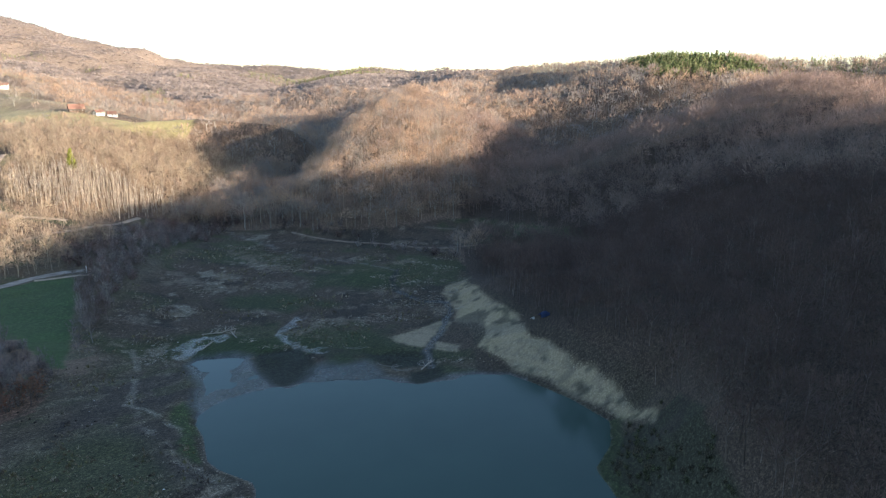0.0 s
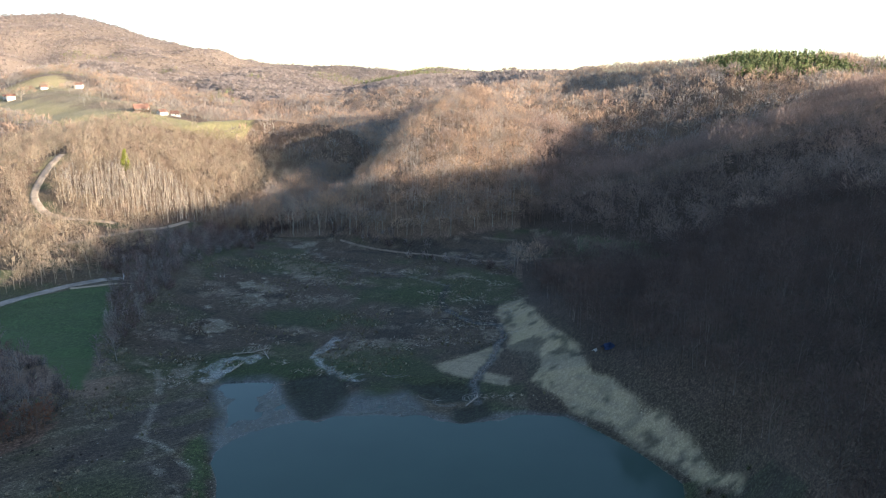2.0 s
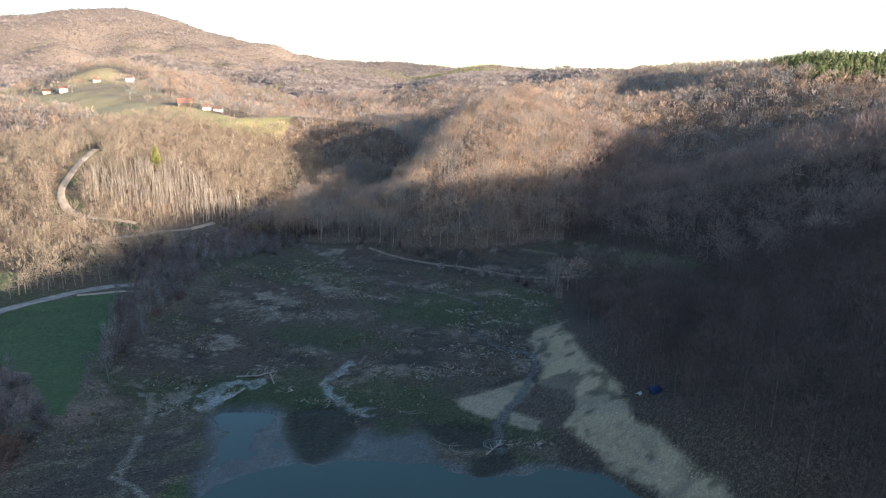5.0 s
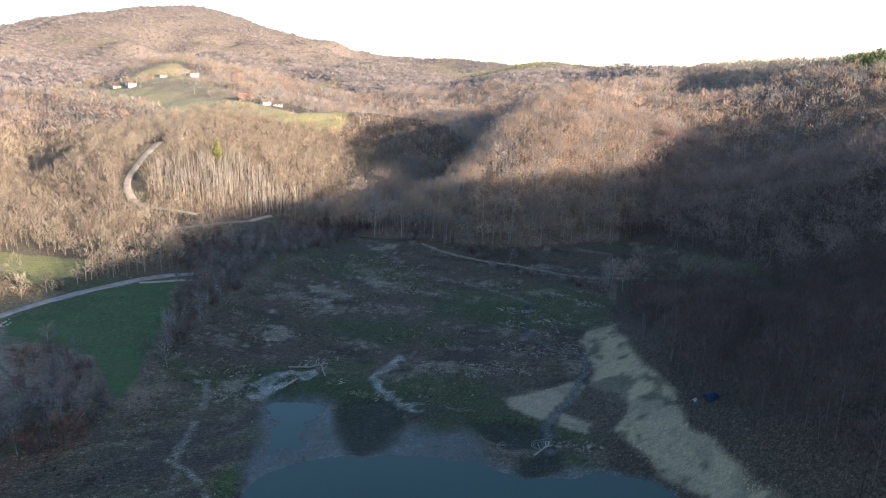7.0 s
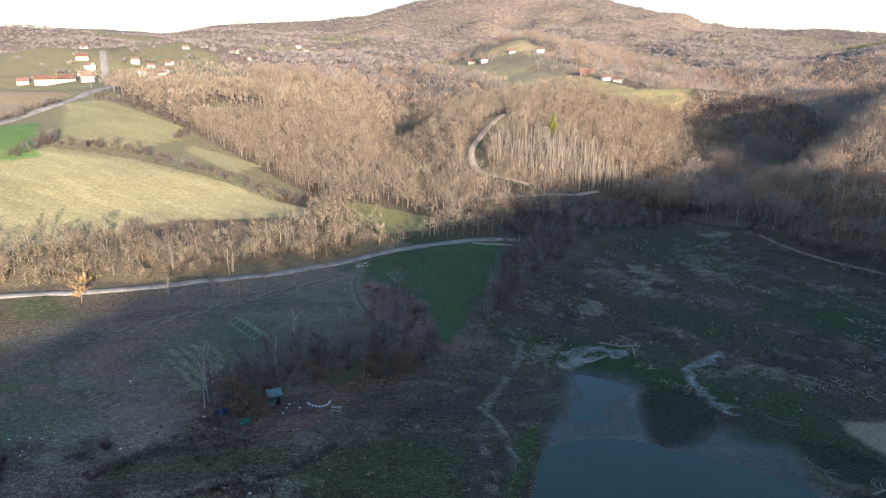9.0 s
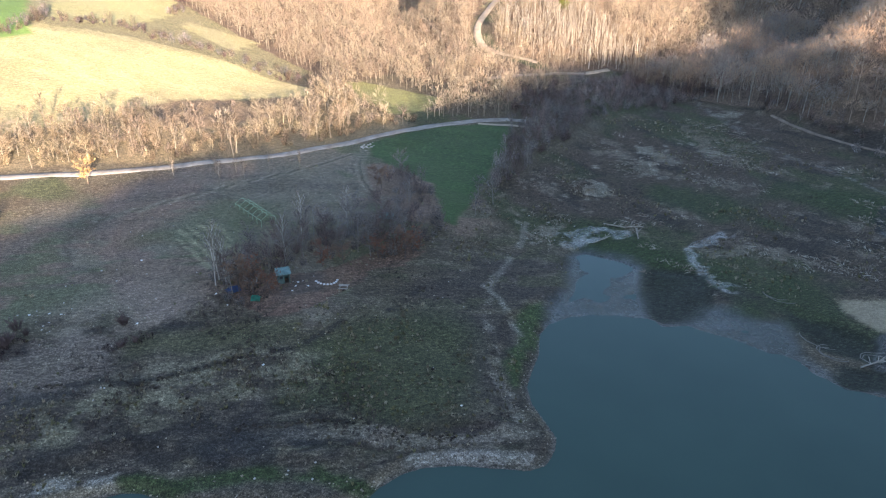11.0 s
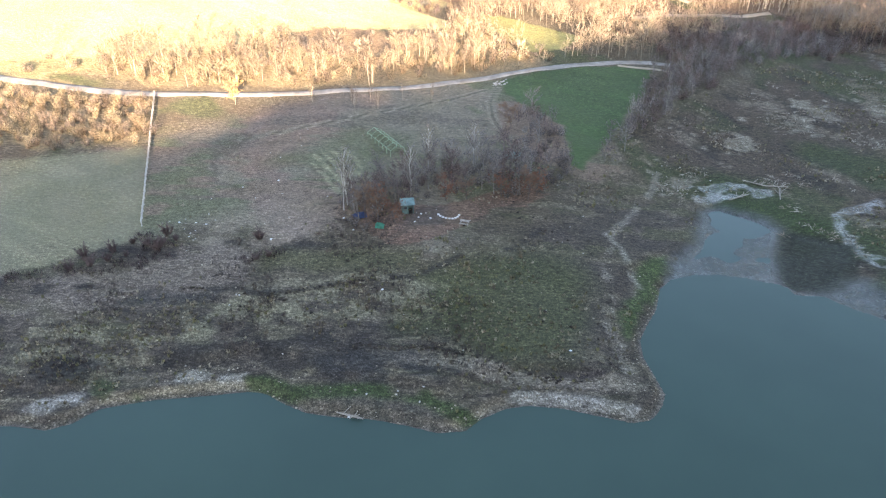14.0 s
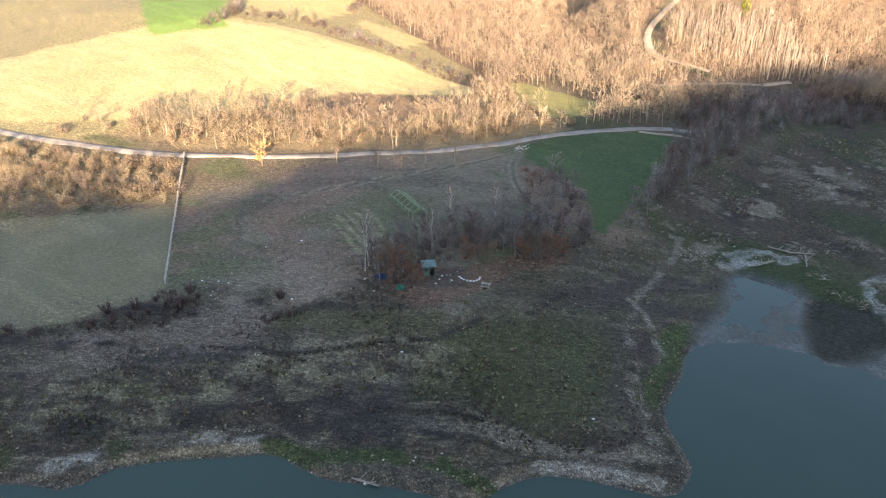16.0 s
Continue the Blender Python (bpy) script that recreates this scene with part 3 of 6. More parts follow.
ROAD = [(-230, 38), (-217, 48), (-211, 53), (-203, 60), (-187, 76), (-180, 85), (-169, 100), (-160, 114), (-150, 134), (-145, 146), (-141, 161), (-137.5, 176), (-132.5, 191), (-127, 203), (-122, 209), (-115, 214)]
LOW_TRACK = [(-151, 239), (-142, 256), (-136, 276), (-131, 292)]
HILL_TRACK = [(-150, 270), (-157, 269), (-169, 266), (-181, 272), (-193, 285), (-201, 302), (-208, 320), (-216, 340)]
SPUR_TRACK = [(-63, 280), (-53, 274), (-39, 270), (-22, 267), (-10, 264), (0, 263), (8, 265), (23, 268), (30, 268)]
UPPER_ROAD = [(-338, 128), (-354, 146), (-374, 166), (-392, 188), (-459, 240), (-496, 262), (-540, 275), (-600, 300), (-685, 337)]
BROOK = [(-16, 236), (-17, 222), (-15, 214), (-6, 206), (1.5, 204), (2.3, 195), (-0.5, 184), (-2.4, 175), (-4, 168), (-3, 158)]
FAR_BROOK = [(-104, 335), (-97, 312), (-91, 297), (-91, 287), (-87, 277), (-75, 269), (-58, 254), (-40, 248), (-26, 241), (-16, 236)]
PUDDLE = [(-42.4, 191.5), (-43.4, 186), (-45.4, 179), (-41.2, 174), (-37, 170), (-31, 166.7)]
MUD_HEAD = [(-73.5, 164.6), (-71.4, 168.8), (-66, 174.8), (-59.3, 181.5), (-58.8, 177.8), (-62, 170), (-64.2, 165.2), (-69, 163.6)]
BANK_PATH = [(-79, 163), (-74, 154), (-69, 143), (-66, 134), (-60, 126), (-54.3, 119), (-48.7, 114.5), (-43.5, 110.4), (-38.6, 107), (-34.6, 106)]
BANK_CURL = [(-67.4, 133.5), (-62, 132), (-55.3, 127.3), (-51.6, 125.4), (-50.7, 123.6), (-52.5, 122.6)]
TERRACE = [(-66, 78), (-60, 83), (-54, 89), (-48, 94), (-42, 100), (-38, 105)]
STRAW_BELT = [(-98, 36), (-92, 46), (-87, 58), (-82, 71), (-78, 83), (-70, 92)]
TRACKS = ([(-141, 97), (-138, 84), (-127, 80), (-118, 82)], [(-86, 94), (-87, 104), (-83, 112), (-82.5, 118), (-83, 126)])
BANK_RUTS = ([(-141, 92), (-139.2, 104), (-138, 112.5), (-135, 132), (-133, 145), (-132.8, 158)], [(-132.3, 162), (-126, 154), (-119, 148.6), (-110, 144), (-100, 142)])
TURF_LIP = [(-71, 63.6), (-65, 67.2), (-62.1, 71), (-59.5, 75), (-53.6, 80.3), (-48.7, 82), (-46.6, 83.4)]
BENCH = [(-68, 64), (-65, 67), (-59.5, 74.6), (-53, 79.6), (-48, 81), (-47, 79), (-52, 75.4), (-58, 69.4), (-63, 65.6)]
GREEN_STRIP = [(-57.5, 130), (-57.4, 138), (-54.5, 137), (-50.5, 128), (-47.6, 120), (-45, 115), (-44.6, 112.4), (-48.6, 115), (-51, 121), (-53, 126)]
CHALK = ([(-79.4, 51.4), (-80, 54.4), (-77.4, 58.6), (-75, 57.6)], [(-75, 57.6), (-74.8, 60), (-73, 63), (-71.8, 62.2)], [(-86, 34), (-85.6, 37.2), (-82.9, 43.2), (-81.3, 42.8), (-83, 36.6)], [(-48.6, 87.6), (-46, 92.6), (-42.2, 96.8), (-38.3, 100.2), (-33.8, 103.2), (-33.4, 101.8), (-37.6, 98.6), (-41.6, 95.4), (-45, 91.4)])
SCARPS = ([(-77, 91), (-74.7, 94.5), (-74.6, 99), (-74.8, 104)], [(-86, 73), (-84.9, 76), (-81.9, 84), (-79, 88)], [(-72, 113), (-73, 118), (-74, 123)], [(-68, 75.5), (-65.6, 80.6), (-60, 87), (-55, 91)], [(-96, 62), (-90, 70), (-84, 74)], [(-51, 92.5), (-46, 97), (-42, 101)])
GARDEN = [(-125, 100), (-106, 97), (-106, 105), (-123, 110)]
ROUGH_LAND = [(-170, 42), (-150, 73), (-172, 82), (-190, 73), (-215, 56), (-205, 35)]
ROAD_STRIP = [(-226, 60), (-212, 97), (-211, 122), (-207, 142), (-190, 160), (-182, 178), (-188, 190), (-188, 203), (-166, 191), (-148, 188), (-135, 186), (-141, 160), (-145, 147), (-163, 116), (-176, 98), (-190, 82), (-208, 68)]
BROWN_LOT = [(-203, 134), (-206, 145), (-196, 162), (-184, 183), (-170, 176), (-172, 152), (-181, 133)]
FIELDS = (YELLOW_FIELD, UPPER_FIELD, BRIGHT_FIELD, TONGUE, TAN_FIELD, STRIP_FIELD, MEADOW, HOUSE_MEADOW, SMALL_FIELD, GREEN_FIELD, MOWN_FIELD)


def near(x, y, pts, width):
    return line_distance(x, y, pts)[0] < width


def open_land(x, y):
    """True where no wood stands: fields, roads, banks, the lake and the valley floor."""
    out = inside(x, y, LAKE)
    for f in FIELDS:
        out |= inside(x, y, f)
    out |= near(x, y, ROAD, 4.5) | near(x - 2.5, y + 2, HILL_TRACK, 5.2) | near(x, y, SPUR_TRACK, 3) | near(x - 3, y + 4, LOW_TRACK, 6) | near(x, y, UPPER_ROAD, 5)
    return out


def hill_wood(x, y):
    """Share of trees: 1 on the wooded hills."""
    clear = open_land(x, y)
    foot = line_distance(x, y, FOREST_FOOT)[0]
    right_side = inside(x, y, FOREST_FOOT + [(900, -340), (900, 262)])
    spur = (y > 262 + 12 * lattice_noise(x, y, 20, 3)) & (x > -75) & (land(x, y) > 8.5)
    valley = (x < -62) & (x > -150) & (y > 285) & (y < 440)
    left_hill = (x < -100) & (y > 225 + 0.25 * np.maximum(0, -x - 150)) & (land(x, y) > 11)
    ravine = (x < -185) & (y > 200 + 0.1 * (-x - 185))
    far = (y > 420) | (x > 60)
    wood = right_side | spur | valley | left_hill | ravine | far
    village = inside(x, y, VILLAGE)
    patches = (lattice_noise(x, y, 130, 31) > 0.5) & (x < -330) & (y > 150) & (y < 1300)
    hamlet = inside(x + 8 * lattice_noise(x, y, 30, 6), y, HAMLET)
    return np.where(hamlet, np.where(lattice_noise(x * 0.5, y, 40, 9) > 0.35, 0.6, 0.12), 1.0) * np.where(wood & ~clear, 1.0, 0.0) * np.where(village, 0.12, 1.0) * np.where(patches, 0.08, 1.0)


def cover_colour(x, y, z):
    """Base colour of the ground at each point, with wood shade and distant haze tinted in, and how wet it is."""
    n1, n2, n3 = fractal(x, y, 28, 41), fractal(x, y, 7, 51), fractal(x, y, 2.5, 61, 2)
    wx, wy = x + 2.2 * lattice_noise(x, y, 6, 71), y + 2.2 * lattice_noise(x, y, 6, 72)
    col = np.zeros(x.shape + (3,))
    col[...] = (0.15, 0.12, 0.08)

    def lay(mask, colour, amount=1.0):
        a = np.asarray(np.asarray(mask, float) * amount)[..., None]
        col[...] = col * (1 - a) + np.array(colour) * a

    lay(step(n2, -0.3, 0.4), (0.17, 0.145, 0.1), 0.7)
    lay(step(n1 + 0.6 * n2, 0.1, 0.6), (0.085, 0.105, 0.045), 0.8)
    d, _, wet = line_distance(x, y, LAKE, True)
    # left bank: a dull meadow inland, then rough dry grass and bare earth in belts that follow the shore
    u, v = 0.62 * x + 0.78 * y, 0.62 * y - 0.78 * x
    streak, wisp = fractal(u, v * 5, 18, 81), fractal(u, v * 4, 6, 83, 2)
    left = step(-x, 28, 36) * step(-y, -176, -158) * step(x, -160, -148)
    inland = left * step(d + 5 * n2, 33, 41)
    bank = left * (1 - step(d + 5 * n2, 33, 41))
    lay(left, (0.16, 0.125, 0.09), 0.9)
    lay(inland, (0.25, 0.21, 0.152), 0.88)
    lay(inland * step(n1 + 0.5 * n2, -0.05, 0.25), (0.14, 0.148, 0.078), 0.8)
    lay(inland * step(fractal(x, y, 22, 87) + 0.3 * wisp, 0.05, 0.35), (0.26, 0.172, 0.13), 0.75)
    lay(inland * within(wx, wy, [(-141, 100), (-139, 128), (-146, 136), (-160, 112), (-150, 96)], 3), (0.26, 0.19, 0.15), 0.7)
    lay(inland * within(wx, wy, [(-128, 95), (-132, 118), (-120, 128), (-108, 112), (-110, 98)], 4), (0.15, 0.155, 0.08), 0.7)
    lay(inland * step(streak, 0.35, 0.8), (0.14, 0.115, 0.085), 0.5)
    lay(inland * step(x, -118, -106) * step(-y, -96, -84), (0.31, 0.24, 0.19), 0.75)
    lay(bank, (0.098, 0.077, 0.059), 0.85)
    upper = step(y, 82, 98)
    lay(bank * upper * step(d, 20, 30), (0.15, 0.118, 0.075), 0.8)
    lay(bank * step(streak + 0.4 * n3, -0.05, 0.45), (0.044, 0.037, 0.032), (0.75 - 0.5 * upper) * step(n3 + 0.5 * n2, -0.75, 0.15))
    lay(bank * step(wisp - 0.4 * streak, 0.15, 0.7), (0.22, 0.185, 0.125), 0.65)
    lay(bank * step(-streak + 0.5 * n3, 0.25, 0.7) * step(n1, -0.4, 0.3), (0.105, 0.1, 0.05), 0.7)
    lay(within(wx, wy, [(-74, 91), (-74, 103), (-70, 117), (-62, 122), (-51, 112), (-46, 103), (-53, 92), (-66, 86)], 4.0), (0.09, 0.1, 0.04), 0.75)
    lay(within(wx, wy, [(-98, 76), (-89, 90), (-80, 101), (-76, 96), (-84, 83), (-92, 72)], 2.5), (0.13, 0.125, 0.06), 0.7)
    lay(within(wx, wy, [(-113, 40), (-107, 58), (-104, 72), (-96, 76), (-90, 67), (-96, 53), (-104, 38)], 3.0) * step(streak + 0.5 * n3, 0.5, 0.0), (0.24, 0.19, 0.15), 0.75)
    lay(step(line_distance(x, y, STRAW_BELT)[0] + 2.5 * n2, 6.5, 2) * step(wisp + n3, -0.6, 0.4), (0.3, 0.265, 0.175), 0.75)
    for pts in ([(-70.5, 70), (-67, 76), (-60, 85.5), (-53.5, 85.5), (-53.8, 81), (-59.5, 76), (-64, 71)], [(-92, 37), (-88, 47), (-82, 55), (-80, 51), (-85, 42), (-90, 33)], [(-100, 56), (-92, 68), (-86, 76), (-84, 72), (-91, 62), (-97, 52)]):
        lay(within(wx, wy, pts, 1.2) * step(n3 + n2, -0.7, 0.3), (0.048, 0.045, 0.042), 0.75)
    lay(within(x + n3, y + n3, [(-44.5, 100), (-41, 104.5), (-38.4, 101.6), (-42.3, 98)], 0.8), (0.075, 0.055, 0.055), 0.7)
    lay(inside(wx, wy, [(-96, 96), (-88, 93), (-82, 104), (-83, 124), (-84.5, 136), (-90, 130), (-91, 108), (-96, 103)]), (0.23, 0.135, 0.095), 0.8)
    for line in SCARPS:
        lay(step(line_distance(x + 0.5 * n3, y + 0.5 * n3, line)[0], 0.9, 0.3) * step(n3, -0.5, 0.1), (0.05, 0.042, 0.034), 0.8)
    for line in BANK_RUTS:
        lay(step(np.abs(line_distance(x + 0.25 * n3, y, line)[0] - 0.75), 0.6, 0.2), (0.33, 0.28, 0.21), 0.8)
        lay(step(line_distance(x + 0.25 * n3, y, line)[0], 0.6, 0.2), (0.1, 0.09, 0.055), 0.7)
    for line in TRACKS:
        lay(step(line_distance(x + 0.4 * n3, y, line)[0], 1.1, 0.45), (0.12, 0.1, 0.07), 0.45)
    lay(step(np.hypot(x + 88.5, (y - 107) * 0.8) + 2 * n3, 4.5, 1.5), (0.1, 0.085, 0.072), 0.7)
    lay(inside(x, y, GARDEN) * (np.sin((y * 0.98 + x * 0.1) * 2.9) > 0.1), (0.36, 0.33, 0.2), 0.75)
    # valley head: brown sedge with green patches and pale flood litter
    head = step(y + 3 * n2, 158, 164) * step(x + 3 * n2, -97, -91) * (x < 30) * step(-z, -10.5, -8)
    lay(head, (0.105, 0.076, 0.054), 0.85)
    lay(head * step(fractal(x, y * 2.6, 14, 98) + 0.3 * n3, 0.05, 0.5), (0.052, 0.044, 0.034), 0.7)
    lay(head * step(lattice_noise(x, y * 1.6, 26, 91) + 0.4 * n2, 0.0, 0.5), (0.08, 0.095, 0.038), 0.75)
    lay(head * step(lattice_noise(x * 0.5, y * 1.8, 9, 95) + 0.8 * n3, 0.5, 1.1), (0.25, 0.205, 0.15), 0.7)
    for c, r in (((-80, 190), 7), ((-73, 163), 6), ((-76, 212), 9), ((-74, 222), 7), ((-67, 240), 6), ((-75, 275), 6)):
        lay(step(np.hypot(x - c[0], (y - c[1])) + 7 * n3 + 5 * n2, r * 0.6, r * 0.15), (0.34, 0.3, 0.235), 0.75)
    for c, r in (((-60, 172), 10), ((-45, 170), 9), ((-20, 170), 11), ((-25, 225), 14), ((-52, 205), 12)):
        lay(step(np.hypot((x - c[0]) * 0.6, y - c[1]) + 4 * n2, r, r * 0.4), (0.055, 0.08, 0.026), 0.75)
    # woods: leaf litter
    wood = hill_wood(x, y)
    lay(wood > 0.5, (0.22, 0.155, 0.11), 0.95)
    lay((wood > 0.5) * step(n2, 0.0, 0.6), (0.13, 0.09, 0.066), 0.7)
    # right hill litter laid darker: the hill's shade is put into the colour
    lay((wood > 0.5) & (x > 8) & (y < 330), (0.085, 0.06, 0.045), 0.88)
    # litter turns paler and greyer with distance, as painted haze
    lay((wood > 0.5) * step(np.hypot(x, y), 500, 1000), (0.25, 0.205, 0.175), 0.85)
    lay(inside(wx, wy, ROAD_STRIP) | inside(wx, wy, ROUGH_LAND), (0.27, 0.215, 0.13), 0.85)
    lay(within(wx, wy, BROWN_LOT, 1.5), (0.24, 0.165, 0.105), 0.8)
    far = (x < -205) & (y > 20) & (wood < 0.5) & ~inside(x, y, BROWN_LOT)
    lay(far, (0.29, 0.26, 0.14), 0.85)
    lay(within(wx, wy, HAMLET, 6), (0.37, 0.305, 0.2), 0.85)
    lay(within(wx, wy, HAMLET, 6) * step(lattice_noise(x * 0.4 + y * 0.5, y, 26, 66), 0.2, 0.5), (0.25, 0.235, 0.11), 0.6)
    lay(within(wx, wy, HAMLET, 6) * step(lattice_noise(x * 0.3, y * 1.4, 30, 67), 0.2, 0.45), (0.27, 0.2, 0.14), 0.7)
    # fields
    rows = 0.5 + 0.5 * np.sin((x * 0.55 + y * 0.83) * 2.2)
    for f, c in ((YELLOW_FIELD, (0.42, 0.365, 0.19)), (UPPER_FIELD, (0.38, 0.35, 0.17)), (BRIGHT_FIELD, (0.13, 0.24, 0.05)), (TONGUE, (0.36, 0.32, 0.17)), (TAN_FIELD, (0.36, 0.27, 0.17)),
                 (STRIP_FIELD, (0.28, 0.27, 0.12)), (MEADOW, (0.36, 0.32, 0.15)), (HOUSE_MEADOW, (0.36, 0.31, 0.17)), (SMALL_FIELD, (0.25, 0.25, 0.1)), (MOWN_FIELD, (0.25, 0.225, 0.14)), (GREEN_FIELD, (0.062, 0.11, 0.038))):
        g = within(x + 0.6 * n3, y + 0.6 * n3, f)
        lay(g, c, 0.93)
        lay(g * step(n1 + 0.3 * n2, 0.1, 0.8), tuple(v * 0.8 for v in c), 0.6)
        lay(g * step(lattice_noise(x * 0.25 + y * 0.1, y * 1.3 - x * 0.5, 4, 63), 0.1, 0.7), tuple(v * 1.2 for v in c), 0.5)
    # sand and the stony rim of the lake
    lay((x > 8) & (y < 225) & (wood < 0.5) & ~wet, (0.092, 0.069, 0.048), 0.9)
    lay((x > 26) & (y < 124) & (wood < 0.5) & ~wet, (0.055, 0.055, 0.032), 0.88)
    lay(((x > 26) & (y < 124) & (wood < 0.5)) * step(n2, 0.1, 0.5), (0.05, 0.04, 0.03), 0.7)
    sand = within(wx * 0.6 + x * 0.4, wy * 0.6 + y * 0.4, SAND, 0.9)
    lay(sand, (0.4, 0.315, 0.195), 0.95)
    lay(sand * step(n3 + 0.5 * n2, 0.3, 0.9), (0.2, 0.17, 0.12), 0.6)
    lay(sand * step(lattice_noise(d * 1.3, y * 0.12, 1.6, 86) + 0.5 * n2, 0.2, 0.8), (0.27, 0.23, 0.165), 0.6)
    lay(sand * step(np.abs(d - 4.5 + 1.5 * n2), 0.9, 0.2) * step(n3, -0.2, 0.4), (0.14, 0.115, 0.085), 0.7)
    lay(sand * step(fractal(x * 0.9 + y * 0.5, (y - x) * 3.2, 5, 88) + 0.5 * n3 + 0.3 * n1, 0.1, 0.7), (0.23, 0.185, 0.13), 0.55)
    lay(sand * step(fractal(x, y, 3.5, 90) + 0.3 * n3, 0.45, 0.75), (0.075, 0.068, 0.045), 0.75)
    lay(sand * step(d + 0.8 * n3, 3.0, 1.2) * (y < 166), (0.13, 0.11, 0.08), 0.8)
    bar = within(wx * 0.6 + x * 0.4, wy * 0.6 + y * 0.4, SAND_BAR, 0.8)
    lay(bar, (0.36, 0.29, 0.19), 0.95)
    lay(bar * step(fractal(x * 0.6, y * 2.4, 4, 89) + 0.4 * n3, 0.2, 0.7), (0.21, 0.175, 0.125), 0.6)
    for pts in ([(-8, 200), (-3, 203), (1, 198), (0, 193), (-5, 196)], [(-24, 244), (-12, 250), (-6, 246), (-16, 241)], [(-40, 251), (-30, 252), (-28, 246), (-38, 247)], [(-92, 208), (-82, 221), (-78, 214), (-86, 206)]):
        lay(within(wx, wy, pts, 1.5) * step(wisp + n3, -0.5, 0.3), (0.25, 0.205, 0.15), 0.7)
    lay(inside(wx, wy, [(4, 190), (12, 192), (13, 178), (8, 168), (6, 178)]), (0.12, 0.1, 0.07), 0.8)
    rim = ~wet & (x < 0) & (y < 128)
    lay(rim * step(d + 1.2 * n2 + 0.5 * n3, 6.5, 2.5) * step(n3 + n2, -0.8, 0.3), (0.085, 0.068, 0.046), 0.75)
    lay(rim * step(np.abs(d - 0.9 + 0.3 * n3 + 0.3 * n2), 0.85, 0.25) * step(n1 + 0.5 * n2, -0.8, 0.1), (0.43, 0.345, 0.235), 0.85)
    lay(rim * step(np.abs(d - 3.2 + n3 + n2), 0.5, 0.15), (0.28, 0.235, 0.17), 0.5)
    lay(rim * step(d, 0.8, 0.4), (0.17, 0.15, 0.12), 0.8)
    # a lip of turf above the lowest bench, the bench itself striped by the falling water
    turf = line_distance(x + 0.6 * n3, y + 0.6 * n3, TURF_LIP)[0]
    lay(within(x, y, BENCH, 1.0), (0.15, 0.125, 0.095), 0.85)
    lay(within(x, y, BENCH, 1.0) * step(lattice_noise(u * 3, v * 0.3, 2, 84) + 0.3 * n3, 0.0, 0.5), (0.075, 0.07, 0.052), 0.7)
    lay(step(turf, 1.9, 0.6) * step(n2 + n3, -0.9, 0.0), (0.055, 0.085, 0.024), 0.85)
    for cx, cy, r in ((-90, 29, 3), (-78.6, 48.4, 2.2), (-83.4, 44.4, 2)):
        lay(step(np.hypot(x - cx, y - cy) + 2 * n3, r, r * 0.4), (0.06, 0.085, 0.028), 0.7)
    lay(within(x + 0.7 * n3, y + 0.7 * n3, GREEN_STRIP, 0.8), (0.075, 0.115, 0.032), 0.8)
    lay(step(u, 19, 38) * step(line_distance(x + 0.5 * n3, y, TERRACE)[0] + 0.6 * n2, 1.9, 0.8), (0.3, 0.25, 0.19), 0.85)
    lay(step(np.abs(line_distance(x, y, TERRACE)[0] - 2.6), 0.6, 0.1) * (x + y > 18) * step(n3, -0.6, 0.0), (0.075, 0.07, 0.04), 0.6)
    for pts in CHALK:
        lay(within(x + 0.8 * n3, y + 0.8 * n3, pts, 0.6) * step(n3, -0.7, -0.2), (0.42, 0.385, 0.33), 0.85)
    lay(step(line_distance(x + 0.3 * n3, y, BANK_CURL)[0], 0.8, 0.3) * step(n3 + n2, -0.7, 0.2), (0.36, 0.32, 0.26), 0.8)
    lay(near(wx * 0.5 + x * 0.5, wy * 0.5 + y * 0.5, BANK_PATH, 0.8) * step(n3 + 0.6 * n2, -0.5, 0.3), (0.3, 0.26, 0.205), 0.75)
    b = line_distance(wx * 0.3 + x * 0.7, wy * 0.3 + y * 0.7, BROOK)[0]
    lay(step(b + 0.5 * n3, 1.5, 0.8), (0.05, 0.052, 0.045), 0.9)
    lay(inside(wx, wy, [(-64, 164), (-57, 175), (-50, 172.5), (-44, 175), (-43, 169), (-53, 166)]), (0.05, 0.075, 0.022), 0.85)
    film = np.clip(sum(within(wx * 0.5 + x * 0.5, wy * 0.5 + y * 0.5, f, 2.5) for f in WET_FLATS), 0, 1)
    weed = np.clip(sum(within(wx * 0.7 + x * 0.3, wy * 0.7 + y * 0.3, f, 1.2) for f in WEED_FLATS), 0, 1) * (1 - film)
    mud = step(z, 0.3, 0.05) * ((y > 132) & (x < 20)) * (z > -0.4)
    lay(mud, (0.1, 0.098, 0.085), 0.85)
    lay(mud * step(n3 + n2, 0.3, 1.0), (0.2, 0.195, 0.18), 0.6)
    lay(film, (0.048, 0.058, 0.05), 0.92)
    lay(film * step(fractal(x * 1.3, y * 2.2, 2.5, 57) + 0.4 * n2, 0.15, 0.7), (0.16, 0.165, 0.165), 0.5)
    lay(film * step(n3 + 0.5 * n1, 0.35, 0.8), (0.055, 0.058, 0.045), 0.6)
    lay(weed, (0.036, 0.04, 0.024), 0.9)
    pud = np.minimum(line_distance(x + n3, y + n3, PUDDLE)[0] - 0.5, np.where(inside(wx, wy, MUD_HEAD), 0.0, 9.0))
    pud = step(pud + 1.3 * n3 + 0.8 * n2, 0.9, 0.0)
    lay(pud * step(n3 + 0.4 * n2, -0.7, 0.1), (0.42, 0.41, 0.39), 0.6)
    fb = line_distance(x + n3, y + n3, FAR_BROOK)[0]
    lay(step(fb + 0.5 * n3, 0.9, 0.3), (0.26, 0.24, 0.21), 0.55)
